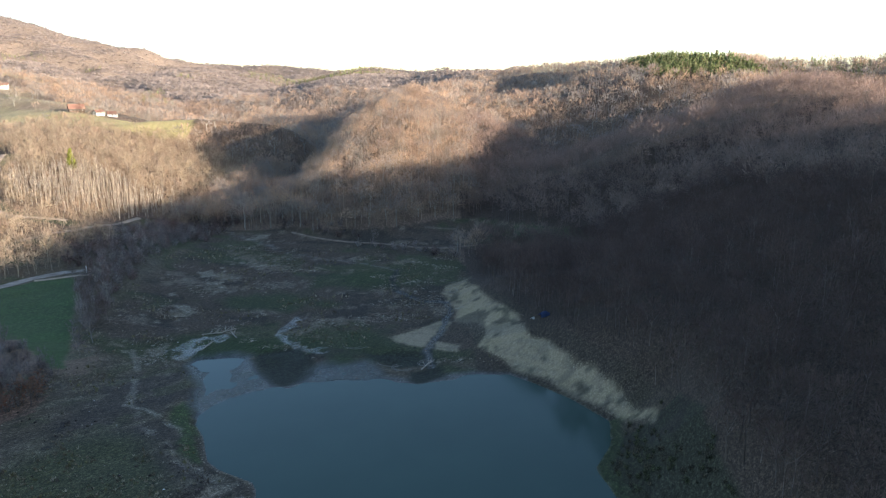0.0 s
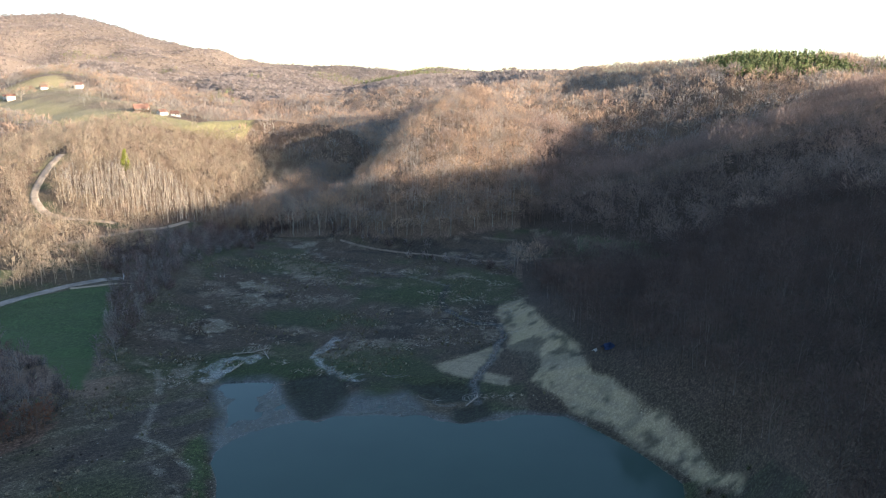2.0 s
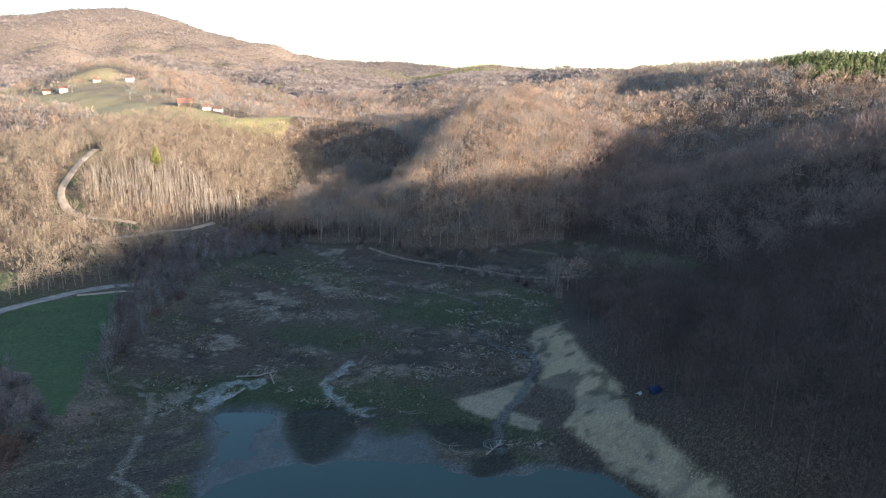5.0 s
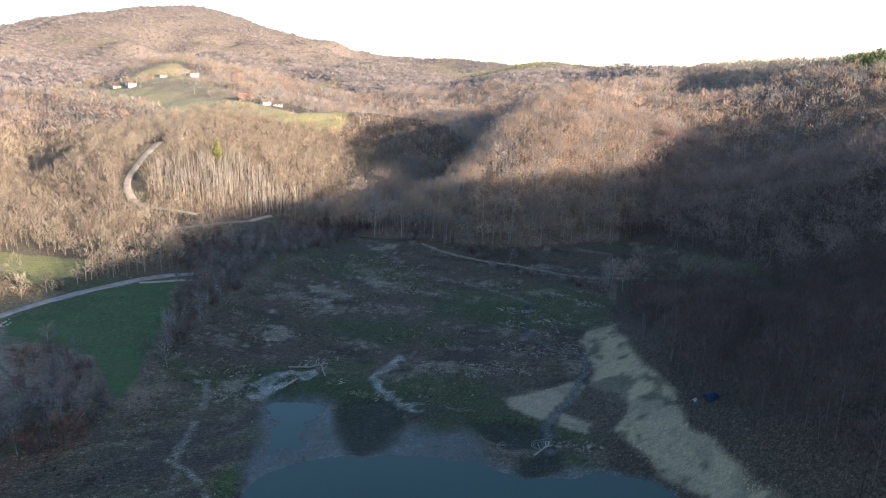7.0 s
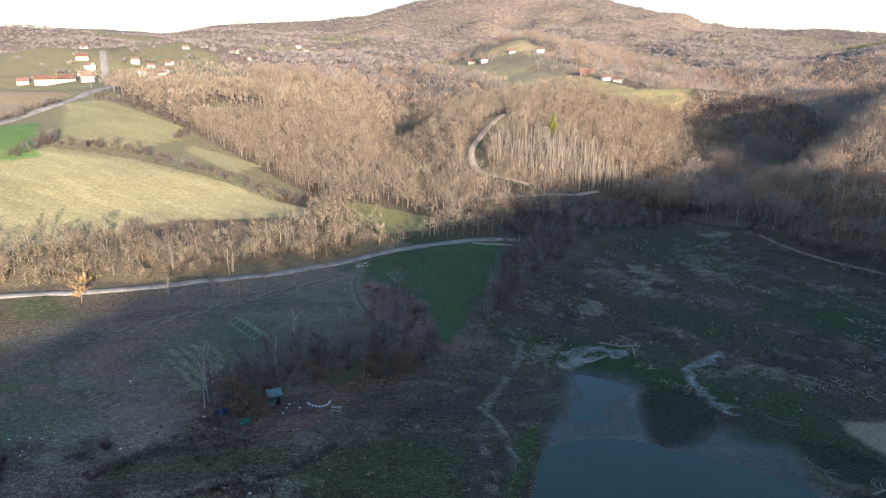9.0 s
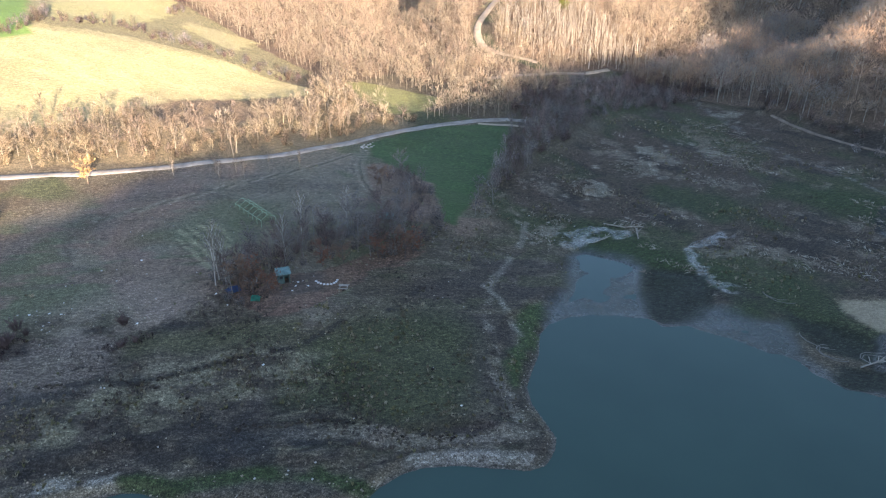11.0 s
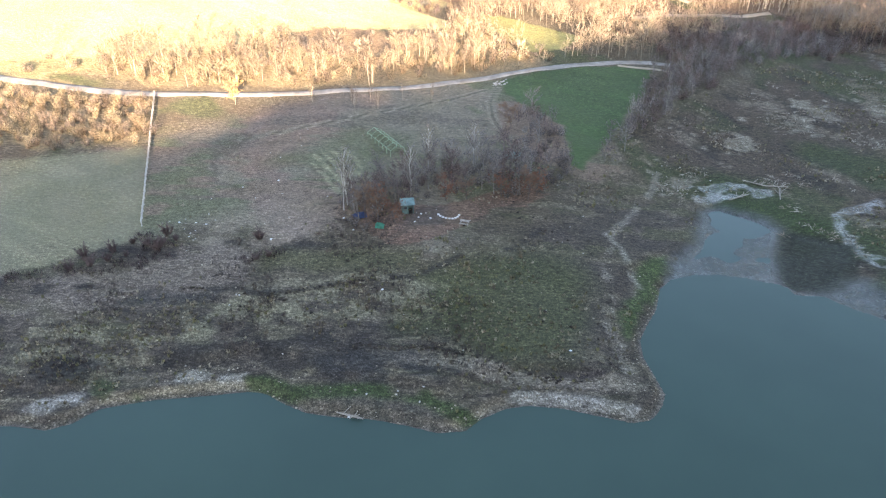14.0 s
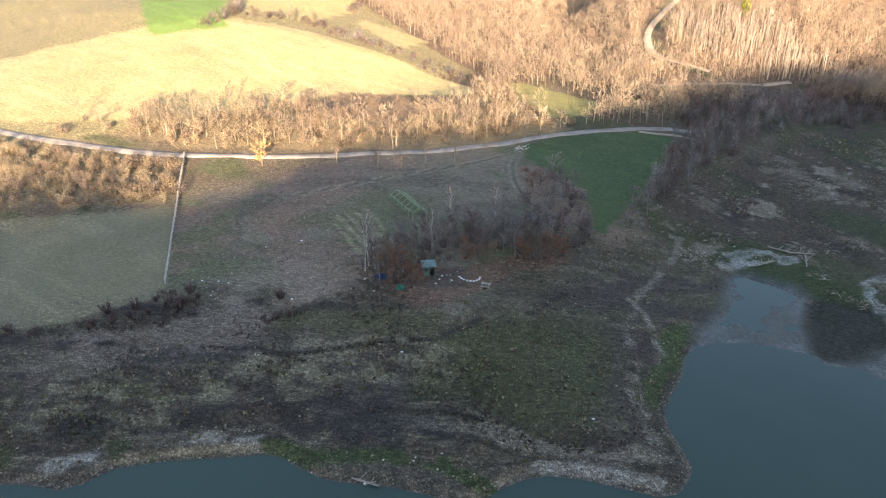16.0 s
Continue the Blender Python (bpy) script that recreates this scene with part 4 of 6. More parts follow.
    lay(step(np.abs(d * (x > 20)), 3.2, 1.2) * (x > 24) * (y < 132), (0.07, 0.09, 0.035), 0.8)
    soak = np.clip(np.maximum(np.maximum(mud * 0.6, film), pud) * (1 - 0.8 * weed) + step(b, 0.9, 0.5) * (y < 215) + (wet & (d < 1)), 0, 1)
    flat = np.clip(inside(wx, wy, SAND) * 0.8 + inside(wx, wy, SAND_BAR) * 0.8 + sum(inside(x, y, f) * 0.45 for f in FIELDS) + 0.3 * inland + 0.7 * film, 0, 1)
    return col, soak, flat


def axis(cuts):
    """Grid lines from (from, to, spacing at start, spacing at end) stretches."""
    out = []
    for a, b, s0, s1 in cuts:
        p = a
        while p < b:
            out.append(p)
            p += s0 + (s1 - s0) * (p - a) / (b - a)
    return np.array(out + [cuts[-1][1]])


GX = axis([(-3600, -900, 120, 20), (-900, -300, 18, 6), (-300, -150, 4, 1.7), (-150, -125, 1.2, 0.8), (-125, -30, 0.6, 0.6), (-30, 60, 0.8, 0.9), (60, 260, 1.6, 7), (260, 1500, 8, 90)])
GY = axis([(-900, -60, 70, 8), (-60, 20, 6, 1.4), (20, 170, 0.62, 0.62), (170, 245, 0.8, 1.1), (245, 420, 1.2, 5.5), (420, 1200, 6, 15), (1200, 3900, 14, 90)])
gx, gy = np.meshgrid(GX, GY)
gz = land(gx, gy)
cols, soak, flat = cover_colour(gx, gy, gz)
nx, ny = len(GX), len(GY)
index = np.arange(nx * ny).reshape(ny, nx)
quads = np.stack([index[:-1, :-1], index[:-1, 1:], index[1:, 1:], index[1:, :-1]], -1).reshape(-1, 4)
me = bpy.data.meshes.new("ground")
me.vertices.add(nx * ny)
me.vertices.foreach_set("co", np.stack([gx, gy, gz], -1).astype(np.float32).ravel())
me.loops.add(len(quads) * 4)
me.loops.foreach_set("vertex_index", quads.astype(np.int32).ravel())
me.polygons.add(len(quads))
me.polygons.foreach_set("loop_start", np.arange(0, len(quads) * 4, 4, dtype=np.int32))
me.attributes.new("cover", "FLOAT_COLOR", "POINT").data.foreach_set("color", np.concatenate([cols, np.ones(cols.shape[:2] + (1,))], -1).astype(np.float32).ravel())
me.attributes.new("wet", "FLOAT", "POINT").data.foreach_set("value", soak.astype(np.float32).ravel())
me.attributes.new("even", "FLOAT", "POINT").data.foreach_set("value", flat.astype(np.float32).ravel())
me.materials.append(GROUND)
me.update(calc_edges=True)
me.shade_smooth()
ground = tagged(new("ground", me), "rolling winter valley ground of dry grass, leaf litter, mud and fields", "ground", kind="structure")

lake = link_mesh("water", [(-170, -330, 0), (75, -330, 0), (75, 190, 0), (-170, 190, 0)], [(0, 1, 2, 3)], WATER)
tagged(lake, "calm murky blue-green reservoir water with a drawn-down muddy shore", "water", kind="structure")


def ribbon(name, pts, width, mat, label, lift=0.12, category="road"):
    """A road draped over the land, with rounded shoulders and an uneven edge."""
    dense = []
    n = len(pts)
    for i in range(n - 1):
        p0, p1, p2, p3 = (Vector(pts[max(0, min(n - 1, k))]) for k in (i - 1, i, i + 1, i + 2))
        steps = max(2, int((p2 - p1).length / 2.0))
        for k in range(steps):
            u = k / steps
            dense.append(0.5 * ((2 * p1) + (p2 - p0) * u + (2 * p0 - 5 * p1 + 4 * p2 - p3) * u * u + (3 * p1 - p0 - 3 * p2 + p3) * u ** 3))
    dense.append(Vector(pts[-1]))
    verts, faces, cross = [], [], (-0.62, -0.5, -0.2, 0.0, 0.2, 0.5, 0.62)
    drop = (-0.35, 0.0, -0.03, 0.03, -0.03, 0.0, -0.35)
    for i, p in enumerate(dense):
        w = (dense[min(i + 1, len(dense) - 1)] - dense[max(i - 1, 0)]).normalized()
        side = Vector((w.y, -w.x))
        for c, dz in zip(cross, drop):
            jitter = 0.25 * noise.noise(Vector((p.x * 0.3, p.y * 0.3, c * 5)))
            q = p + side * (c * width + jitter)
            verts.append((q.x, q.y, float(land(q.x, q.y)) + lift + dz))
    m = len(cross)
    for i in range(len(dense) - 1):
        for k in range(m - 1):
            faces.append((i * m + k, i * m + k + 1, (i + 1) * m + k + 1, (i + 1) * m + k))
    return tagged(link_mesh(name, verts, faces, mat, smooth=True), label, category, kind="structure")


ribbon("road", ROAD, 2.6, GRAVEL, "pale gravel country road along the field edge", 0.14)
ribbon("field_track", [(-124.7, 202), (-120.5, 204), (-116, 206.6), (-110, 209.5)], 1.0, PALE_DIRT, "short pale track forking from the road at the field corner", 0.16)
ribbon("low_track", LOW_TRACK, 1.8, PALE_DIRT, "narrow dirt track along the wooded foot of the hill", 0.2)
ribbon("hill_track", HILL_TRACK, 2.5, PALE_DIRT, "winding pale dirt track climbing the sunlit wooded hill", 0.3)
ribbon("spur_track", SPUR_TRACK, 0.8, DIRT, "narrow dirt track at the foot of the spur", 0.3)
ribbon("village_road", UPPER_ROAD, 5.0, GRAVEL, "pale road leading up to the village", 0.5)


# ---------------------------------------------------------------- woods
BROWN = [((0.363, 0.345, 0.298), (0.315, 0.277, 0.248), (0.242, 0.15, 0.066)), ((0.411, 0.405, 0.349), (0.34, 0.3, 0.258), (0.266, 0.18, 0.083)),
         ((0.32, 0.248, 0.189), (0.349, 0.254, 0.197), (0.291, 0.146, 0.0582)), ((0.408, 0.32, 0.248), (0.451, 0.328, 0.233), (0.364, 0.189, 0.0728))]
GOLDEN = [((0.392, 0.346, 0.268), (0.386, 0.317, 0.231), (0.289, 0.216, 0.109)), ((0.363, 0.316, 0.249), (0.359, 0.282, 0.208), (0.289, 0.216, 0.109)), ((0.333, 0.287, 0.218), (0.327, 0.248, 0.186), (0.289, 0.216, 0.109)), ((0.441, 0.395, 0.308), (0.412, 0.341, 0.24), (0.289, 0.216, 0.109))]
# far woods: haze mixed into the bark and twig colours
HAZED = [((0.28, 0.25, 0.23), (0.32, 0.275, 0.25), (0.235, 0.12, 0.048)), ((0.29, 0.26, 0.24), (0.345, 0.295, 0.268), (0.235, 0.12, 0.048))]
# wood colours of the right hill, with its shade tinted in
BROWN_SHADE = [((0.227, 0.183, 0.156), (0.289, 0.215, 0.181), (0.303, 0.153, 0.062)), ((0.257, 0.215, 0.187), (0.333, 0.246, 0.204), (0.303, 0.153, 0.062)), ((0.198, 0.169, 0.148), (0.257, 0.2, 0.172), (0.303, 0.153, 0.062))]
PALE = [((0.331, 0.288, 0.223), (0.252, 0.189, 0.135), (0.27, 0.18, 0.09)), ((0.274, 0.23, 0.18), (0.225, 0.171, 0.126), (0.27, 0.18, 0.09))]
BIRCH = [((0.72, 0.66, 0.56), (0.35, 0.27, 0.195), (0.375, 0.25, 0.125)), ((0.6, 0.54, 0.45), (0.33, 0.25, 0.18), (0.375, 0.25, 0.125))]
# darker still, the shade of the lakeside slope painted into bark and twigs
LAKESIDE_SHADE = [((0.221, 0.183, 0.162), (0.139, 0.1, 0.086), (0.221, 0.108, 0.054)), ((0.177, 0.146, 0.129), (0.166, 0.119, 0.101), (0.221, 0.108, 0.054)), ((0.144, 0.119, 0.108), (0.122, 0.09, 0.08), (0.221, 0.108, 0.054))]
PINE = [((0.21, 0.127, 0.106), (0.15, 0.184, 0.08), (0.15, 0.192, 0.08)), ((0.21, 0.127, 0.106), (0.179, 0.213, 0.097), (0.195, 0.226, 0.106))]
RUSSET = [((0.136, 0.112, 0.099), (0.17, 0.121, 0.099), (0.204, 0.102, 0.066)), ((0.136, 0.112, 0.099), (0.17, 0.121, 0.099), (0.204, 0.135, 0.094))]
AMBER = [((0.2, 0.15, 0.11), (0.26, 0.18, 0.11), (0.32, 0.21, 0.09)), ((0.2, 0.15, 0.11), (0.25, 0.17, 0.1), (0.27, 0.165, 0.075))]
WHITE_BARK = [((0.62, 0.58, 0.52), (0.3, 0.26, 0.23), (0.3, 0.2, 0.1)), ((0.55, 0.51, 0.46), (0.28, 0.24, 0.21), (0.3, 0.2, 0.1))]
SCRUB = [((0.216, 0.193, 0.179), (0.267, 0.221, 0.201), (0.254, 0.138, 0.0745)), ((0.279, 0.262, 0.238), (0.317, 0.276, 0.253), (0.254, 0.138, 0.0745)), ((0.204, 0.152, 0.141), (0.229, 0.166, 0.149), (0.254, 0.138, 0.0745))]
THICKET = [((0.39, 0.325, 0.221), (0.468, 0.39, 0.26), (0.39, 0.26, 0.13)), ((0.312, 0.247, 0.182), (0.364, 0.286, 0.195), (0.39, 0.26, 0.13)), ((0.26, 0.215, 0.169), (0.312, 0.247, 0.195), (0.39, 0.26, 0.13))]
STRAW = [((0.28, 0.24, 0.17),) * 3, ((0.36, 0.315, 0.23),) * 3, ((0.2, 0.185, 0.095),) * 3, ((0.19, 0.155, 0.105),) * 3]
HEATH = [((0.08, 0.065, 0.06),) * 3, ((0.11, 0.085, 0.075),) * 3]

MID_TREES = [crown_tree(100 + i, 9.2 + 0.8 * (i % 4), 3.5 + 0.35 * (i % 4), 130, 0.16, 1.5) for i in range(8)]
SPUR_TREES = [crown_tree(180 + i, 9.2 + 0.8 * (i % 4), 3.4 + 0.35 * (i % 4), 190, 0.11, 1.2, 0.26, 0.4) for i in range(8)]
NEAR_WOOD = [crown_tree(160 + i, 9.0 + 0.7 * (i % 4), 2.9 + 0.3 * (i % 4), 185, 0.095, 1.05, 0.22, 0.46) for i in range(6)]
BUSHY_TREES = [crown_tree(140 + i, 6.2 + 0.9 * (i % 4), 2.0 + 0.25 * (i % 3), 92, 0.11, 1.2, 0.17, 0.25) for i in range(8)]
FAR_TREES = [crown_tree(200 + i, 9.0 + 0.7 * (i % 3), 4.0 + 0.3 * (i % 3), 44, 0.36, 2.0, 0.3) for i in range(6)]
BLOCK_TREES = [broom_tree(230 + i, 6.0, 5.5, 16, 1.2, 2.4, 0.5, 0.5) for i in range(6)]
PALE_TREES = [pale_tree(300 + i, 7.5 + 1.2 * (i % 4)) for i in range(5)]
CONIFERS = [conifer(400 + i, 9 + i % 3, 6, 8) for i in range(5)]
SPARSE_CONIFERS = [conifer(420 + i, 9 + i % 3, 4, 4) for i in range(4)]
SHRUBS = [shrub(500 + i, 2.0 + 0.4 * (i % 4), 30, 0.13) for i in range(6)]


def birch_stand(x, y):
    return step(np.hypot((x + 158) / 34, (y - 300) / 26) + 0.35 * lattice_noise(x, y, 14, 7), 1.15, 0.75)


def pine_stand(x, y):
    return ((x > 160) & (x < 420) & (y > 440) & (y < 660) & (land(x, y) > 66 + 6 * lattice_noise(x, y, 40, 8))) * np.where(x < 244, 1.0, 0.2)


def far_pines(x, y):
    return (fractal(x, y, 170, 77) > 0.62) * 1.0


def wood(x, y):
    return hill_wood(x, y) * (1 - birch_stand(x, y)) * (1 - pine_stand(x, y))


STRIP_WOOD = [(-188, 203), (-145, 213), (-138, 188), (-126, 208), (-118, 218), (-148, 246), (-192, 228)]


def among(pts, share, edge=3.0):
    def keep(x, y):
        return inside(x + edge * lattice_noise(x, y, 5, 13), y + edge * lattice_noise(x, y, 5, 14), pts) * share * (1 - open_land(x, y))
    return keep


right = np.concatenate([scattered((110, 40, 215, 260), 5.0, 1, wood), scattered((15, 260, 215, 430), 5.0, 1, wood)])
near_right = scattered((15, 40, 110, 260), 3.5, 1, wood)
spur = scattered((-110, 255, 15, 430), 4.0, 2, wood)
left = scattered((-330, 195, -100, 430), 3.15, 3, wood)
middle = scattered((-560, 430, 420, 900), 6.8, 4, lambda x, y: wood(x, y) * (1 - 0.8 * far_pines(x, y) * ((y > 700) | (x < -500))))
behind = scattered((110, -330, 330, 40), 6.0, 5, wood)
ravine = scattered((-560, 180, -330, 430), 4.6, 6, wood)
distant = scattered((-1700, 150, 700, 2000), 11.8, 7, lambda x, y: hill_wood(x, y) * ((y > 900) | (x < -560) | (x > 420)) * (1 - far_pines(x, y)))
farthest = scattered((-2600, 1200, 1000, 2700), 20.0, 8, lambda x, y: hill_wood(x, y) * ((y > 2000) | (x < -1700) | (x > 700)))
for name, shapes, spots, label in (
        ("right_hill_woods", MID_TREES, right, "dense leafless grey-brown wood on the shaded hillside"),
        ("lakeside_woods", NEAR_WOOD, near_right, "dense leafless wood on the slope above the sand, shade tinted into its dark brown"),
        ("spur_woods", SPUR_TREES, spur, "leafless brown wood on the steep spur, its top in low sun"),
        ("left_hill_woods", BUSHY_TREES, left, "sunlit leafless brown wood on the hill above the road"),
        ("roadside_woods", BUSHY_TREES, scattered((-230, 55, -110, 250), 3.1, 48, lambda x, y: np.maximum(among(ROAD_STRIP, 0.22)(x, y) * ~inside(x, y, BROWN_LOT), among(STRIP_WOOD, 0.8)(x, y))), "pale leafless wood between the country road and the fields"),
        ("ravine_woods", FAR_TREES, ravine, "leafless wood in the ravine above the fields"),
        ("middle_woods", FAR_TREES, middle, "leafless brown woods on the ridges beyond the valley"),
        ("ridge_woods", FAR_TREES, behind, "leafless wood on the ridge that shades the lake"),
        ("distant_woods", BLOCK_TREES, distant, "leafless woods on distant rolling hills, haze tinted into their colour"),
        ("mountain_woods", BLOCK_TREES, farthest, "brown woods on the far mountain, tinted grey for haze")):
    tagged(planted(name, shapes, spots, HAZED if shapes is BLOCK_TREES else GOLDEN if shapes is BUSHY_TREES or name == "ravine_woods" else LAKESIDE_SHADE if name == "lakeside_woods" else BROWN_SHADE if name == "right_hill_woods" else BROWN, FAR_TWIGS, len(name), (0.6, 1.0) if name == "ridge_woods" else (0.7, 1.25)), label, "woods", kind="stuff")
tagged(planted("birch_stand", PALE_TREES, scattered((-215, 260, -110, 350), 2.5, 9, lambda x, y: birch_stand(x, y) * (1 - open_land(x, y))), BIRCH, TWIGS, 9),
       "stand of slender pale-stemmed birches in low sun", "birch stand", kind="stuff")
tagged(planted("pine_wood", CONIFERS, scattered((120, 440, 420, 660), 4.2, 10, pine_stand), PINE, NEEDLES, 10, (0.7, 1.05)), "dark green pine wood on the ridge top", "pine wood", kind="stuff")
tagged(planted("distant_pines", SPARSE_CONIFERS, scattered((-1500, 500, 400, 2000), 11.0, 12, lambda x, y: far_pines(x, y) * ((y > 700) | (x < -500))), PINE, NEEDLES, 12, (0.7, 1.2)), "dark pine patches on distant hills", "pine wood", kind="stuff")


# ---------------------------------------------------------------- scrub, hedges, tufts
VALLEY_SCRUB = [(-91, 168), (-99, 176), (-110, 204), (-124, 218), (-146, 236), (-140, 262), (-128, 296), (-108, 335), (-84, 322), (-90, 292), (-93, 262), (-101, 232), (-97, 200)]
FIELD_SCRUB = [(-90, 147), (-103, 158), (-117, 160), (-113, 150), (-103, 140), (-94, 130), (-86, 138)]
SHED_WOOD = [(-104, 94), (-96, 93), (-90, 97), (-95, 103), (-94.5, 108), (-90, 118), (-83, 128), (-85, 138), (-96, 141), (-104, 124)]
SPUR_FOOT = [(-80, 296), (-60, 276), (-25, 260), (8, 250), (5, 262), (-25, 272), (-60, 290)]


HEDGES = ([(-282, 125), (-296, 142), (-308, 152)], [(-292, 150), (-287, 164), (-277, 171), (-259, 175), (-239, 183), (-213, 188), (-196, 193)],
          [(-392, 207), (-376, 214), (-338, 216), (-316, 214), (-296, 198)], [(-396, 184), (-374, 162), (-354, 142)])


def hedge_share(x, y):
    return sum((line_distance(x, y, h)[0] < 3.2 + 2 * lattice_noise(x, y, 12, 19)) * 1.0 for h in HEDGES) * 0.85


SMALL_TREES = [broom_tree(120 + i, 4 + i % 3, 1.6 + 0.2 * (i % 3), 40, 0.16, 2.0, 0.2, 0.7) for i in range(5)]
for name, shapes, box, gap, region, palette, label in (
        ("roadside_scrub", SHRUBS + SMALL_TREES, (-230, 55, -130, 205), 2.3, lambda x, y: among(ROAD_STRIP, 0.42)(x, y) * np.where(inside(x, y, BROWN_LOT), 0.25, 1.0), THICKET, "tangled leafless roadside scrub below the yellow field"),
        ("rough_scrub", SHRUBS, (-220, 30, -145, 90), 2.2, among(ROUGH_LAND, 0.7), THICKET, "dense leafless scrub beside the mown field"),
        ("valley_scrub", SHRUBS + SMALL_TREES * 3, (-150, 160, -85, 340), 2.2, among(VALLEY_SCRUB, 0.95), SCRUB, "dark leafless scrub along the valley bottom"),
        ("field_scrub", SHRUBS + SMALL_TREES, (-120, 125, -84, 165), 2.3, among(FIELD_SCRUB, 0.6), SCRUB, "dark leafless scrub at the corner of the green field"),
        ("camp_scrub", SHRUBS, (-106, 90, -82, 140), 2.4, among(SHED_WOOD, 0.6), SCRUB, "leafless undergrowth among the camp trees"),
        ("field_hedge", SHRUBS + SMALL_TREES, (-400, 115, -190, 225), 2.6, hedge_share, SCRUB + PALE, "leafless hedges between the sunlit fields"),
        ("spur_scrub", SHRUBS + SMALL_TREES, (-85, 245, 15, 300), 2.8, among(SPUR_FOOT, 0.8), SCRUB, "leafless scrub at the foot of the spur")):
    tagged(planted(name, shapes, scattered(box, gap, len(name), region), palette, FINE_TWIGS, len(name) + 3), label, "scrub", kind="stuff")


def tuft_share(x, y):
    d, _, wet = line_distance(x, y, LAKE, True)
    for f in WET_FLATS:
        wet = wet | inside(x, y, f)
    rough = ~wet & (d > 2) & (hill_wood(x, y) < 0.5) & ~inside(x, y, GREEN_FIELD) & ~inside(x, y, MOWN_FIELD) & ~inside(x, y, SAND) & ~inside(x, y, SAND_BAR)
    belt = step(line_distance(x, y, STRAW_BELT)[0], 8, 3) + 0.45 * step(np.hypot(x + 60, y - 104), 22, 12)
    return rough * np.where(y < 150, np.maximum(belt * step(fractal(x, y, 5, 15), -0.4, 0.4), 0.3 * step(fractal(x, y, 11, 15), 0.0, 0.6)), 0.22 * step(fractal(x, y, 12, 16), 0.0, 0.6)) * np.where(x < -100, 0.12, 0.9)


TUFT_SHAPES = [tuft(600 + i, 0.3 + 0.1 * (i % 4)) for i in range(6)]
tagged(planted("grass_tufts", TUFT_SHAPES, scattered((-140, 20, 15, 262), 0.62, 17, tuft_share), STRAW, TUFTS, 18, (0.5, 1.5)), "tussocks of dry straw-coloured and dull green grass", "grass", kind="stuff")
tagged(planted("spit_bushes", SHRUBS, scattered((26, 60, 50, 128), 1.3, 55, lambda x, y: 0.7 * step(fractal(x, y, 9, 56), -0.7, 0.2) * (line_distance(x, y, LAKE)[0] > 2.5) * ~inside(x, y, LAKE) * ~inside(x, y, SAND) * (hill_wood(x, y) < 0.5)), [((0.16, 0.135, 0.1), (0.18, 0.15, 0.105), (0.1, 0.06, 0.05)), ((0.13, 0.14, 0.075), (0.15, 0.16, 0.085), (0.1, 0.06, 0.05))], FINE_TWIGS, 57, (0.3, 0.65)), "low dark bushes on the grassy spit beside the sand", "bushes", kind="stuff")
THORN_BELT = ([(-116, 38), (-112.7, 45), (-109, 50.5), (-107, 57.5)], [(-112.2, 61), (-107.4, 62.8)], [(-97, 75), (-95.4, 78.4)], [(-119, 33), (-116, 38)])
THORN = [((0.13, 0.09, 0.088), (0.14, 0.098, 0.094), (0.1, 0.06, 0.05)), ((0.17, 0.125, 0.115), (0.18, 0.13, 0.12), (0.1, 0.06, 0.05))]
tagged(planted("thorn_thicket", [shrub(530 + i, 0.9 + 0.15 * i, 14, 0.1) for i in range(4)], scattered((-124, 28, -92, 82), 0.9, 58, lambda x, y: 0.6 * step(np.minimum.reduce([line_distance(x, y, b)[0] for b in THORN_BELT]) + 1.2 * lattice_noise(x, y, 4, 59), 2.2, 1.0)), THORN, FINE_TWIGS, 60, (0.5, 1.1)), "dark purplish leafless thorn thicket along the mown field", "thicket", kind="stuff")
HEATH_SHAPES = [shrub(650 + i, 0.5 + 0.1 * i, 7, 0.1) for i in range(4)]
tagged(planted("heath_tufts", HEATH_SHAPES, scattered((-105, 25, -40, 110), 1.0, 19, lambda x, y: step(fractal(x, y, 10, 23), 0.15, 0.6) * (line_distance(x, y, LAKE)[0] > 3) * ~inside(x, y, LAKE) * 0.7), HEATH, TUFTS, 20, (0.5, 1.3)), "low dark dead weeds on the drawn-down bank", "weeds", kind="stuff")


# ---------------------------------------------------------------- stones of the shore, flood litter
def pebble(seed):
    s, r = Shape(seed), random.Random(seed)
    w = [r.uniform(0.6, 1.2) for _ in range(6)]
    s.v = [np.array(c) for c in ((w[0], 0, 0.1), (0, w[1], 0.15), (-w[2], 0, 0.1), (0, -w[3], 0.1), (0.1, 0, w[4] * 0.7), (0, 0, -0.4))]
    s.k, s.t = [0] * 6, [(0, 1, 4), (1, 2, 4), (2, 3, 4), (3, 0, 4), (1, 0, 5), (2, 1, 5), (3, 2, 5), (0, 3, 5)]
    return s.done()


def litter(seed):
    s, r = Shape(seed), random.Random(seed)
    for _ in range(5):
        a, length = r.uniform(-0.7, 0.7), r.uniform(0.5, 1.5)
        x, y = r.gauss(0, 0.5), r.gauss(0, 0.5)
        s.sliver((x, y, 0.06), (x + length * math.cos(a), y + length * math.sin(a), 0.05 + r.uniform(0, 0.25)), 0.16, 1, (x, y, -5))
    return s.done()


def shore_share(x, y):
    d, _, wet = line_distance(x, y, LAKE, True)
    return ~wet & (x < -20) & (y < 130), d


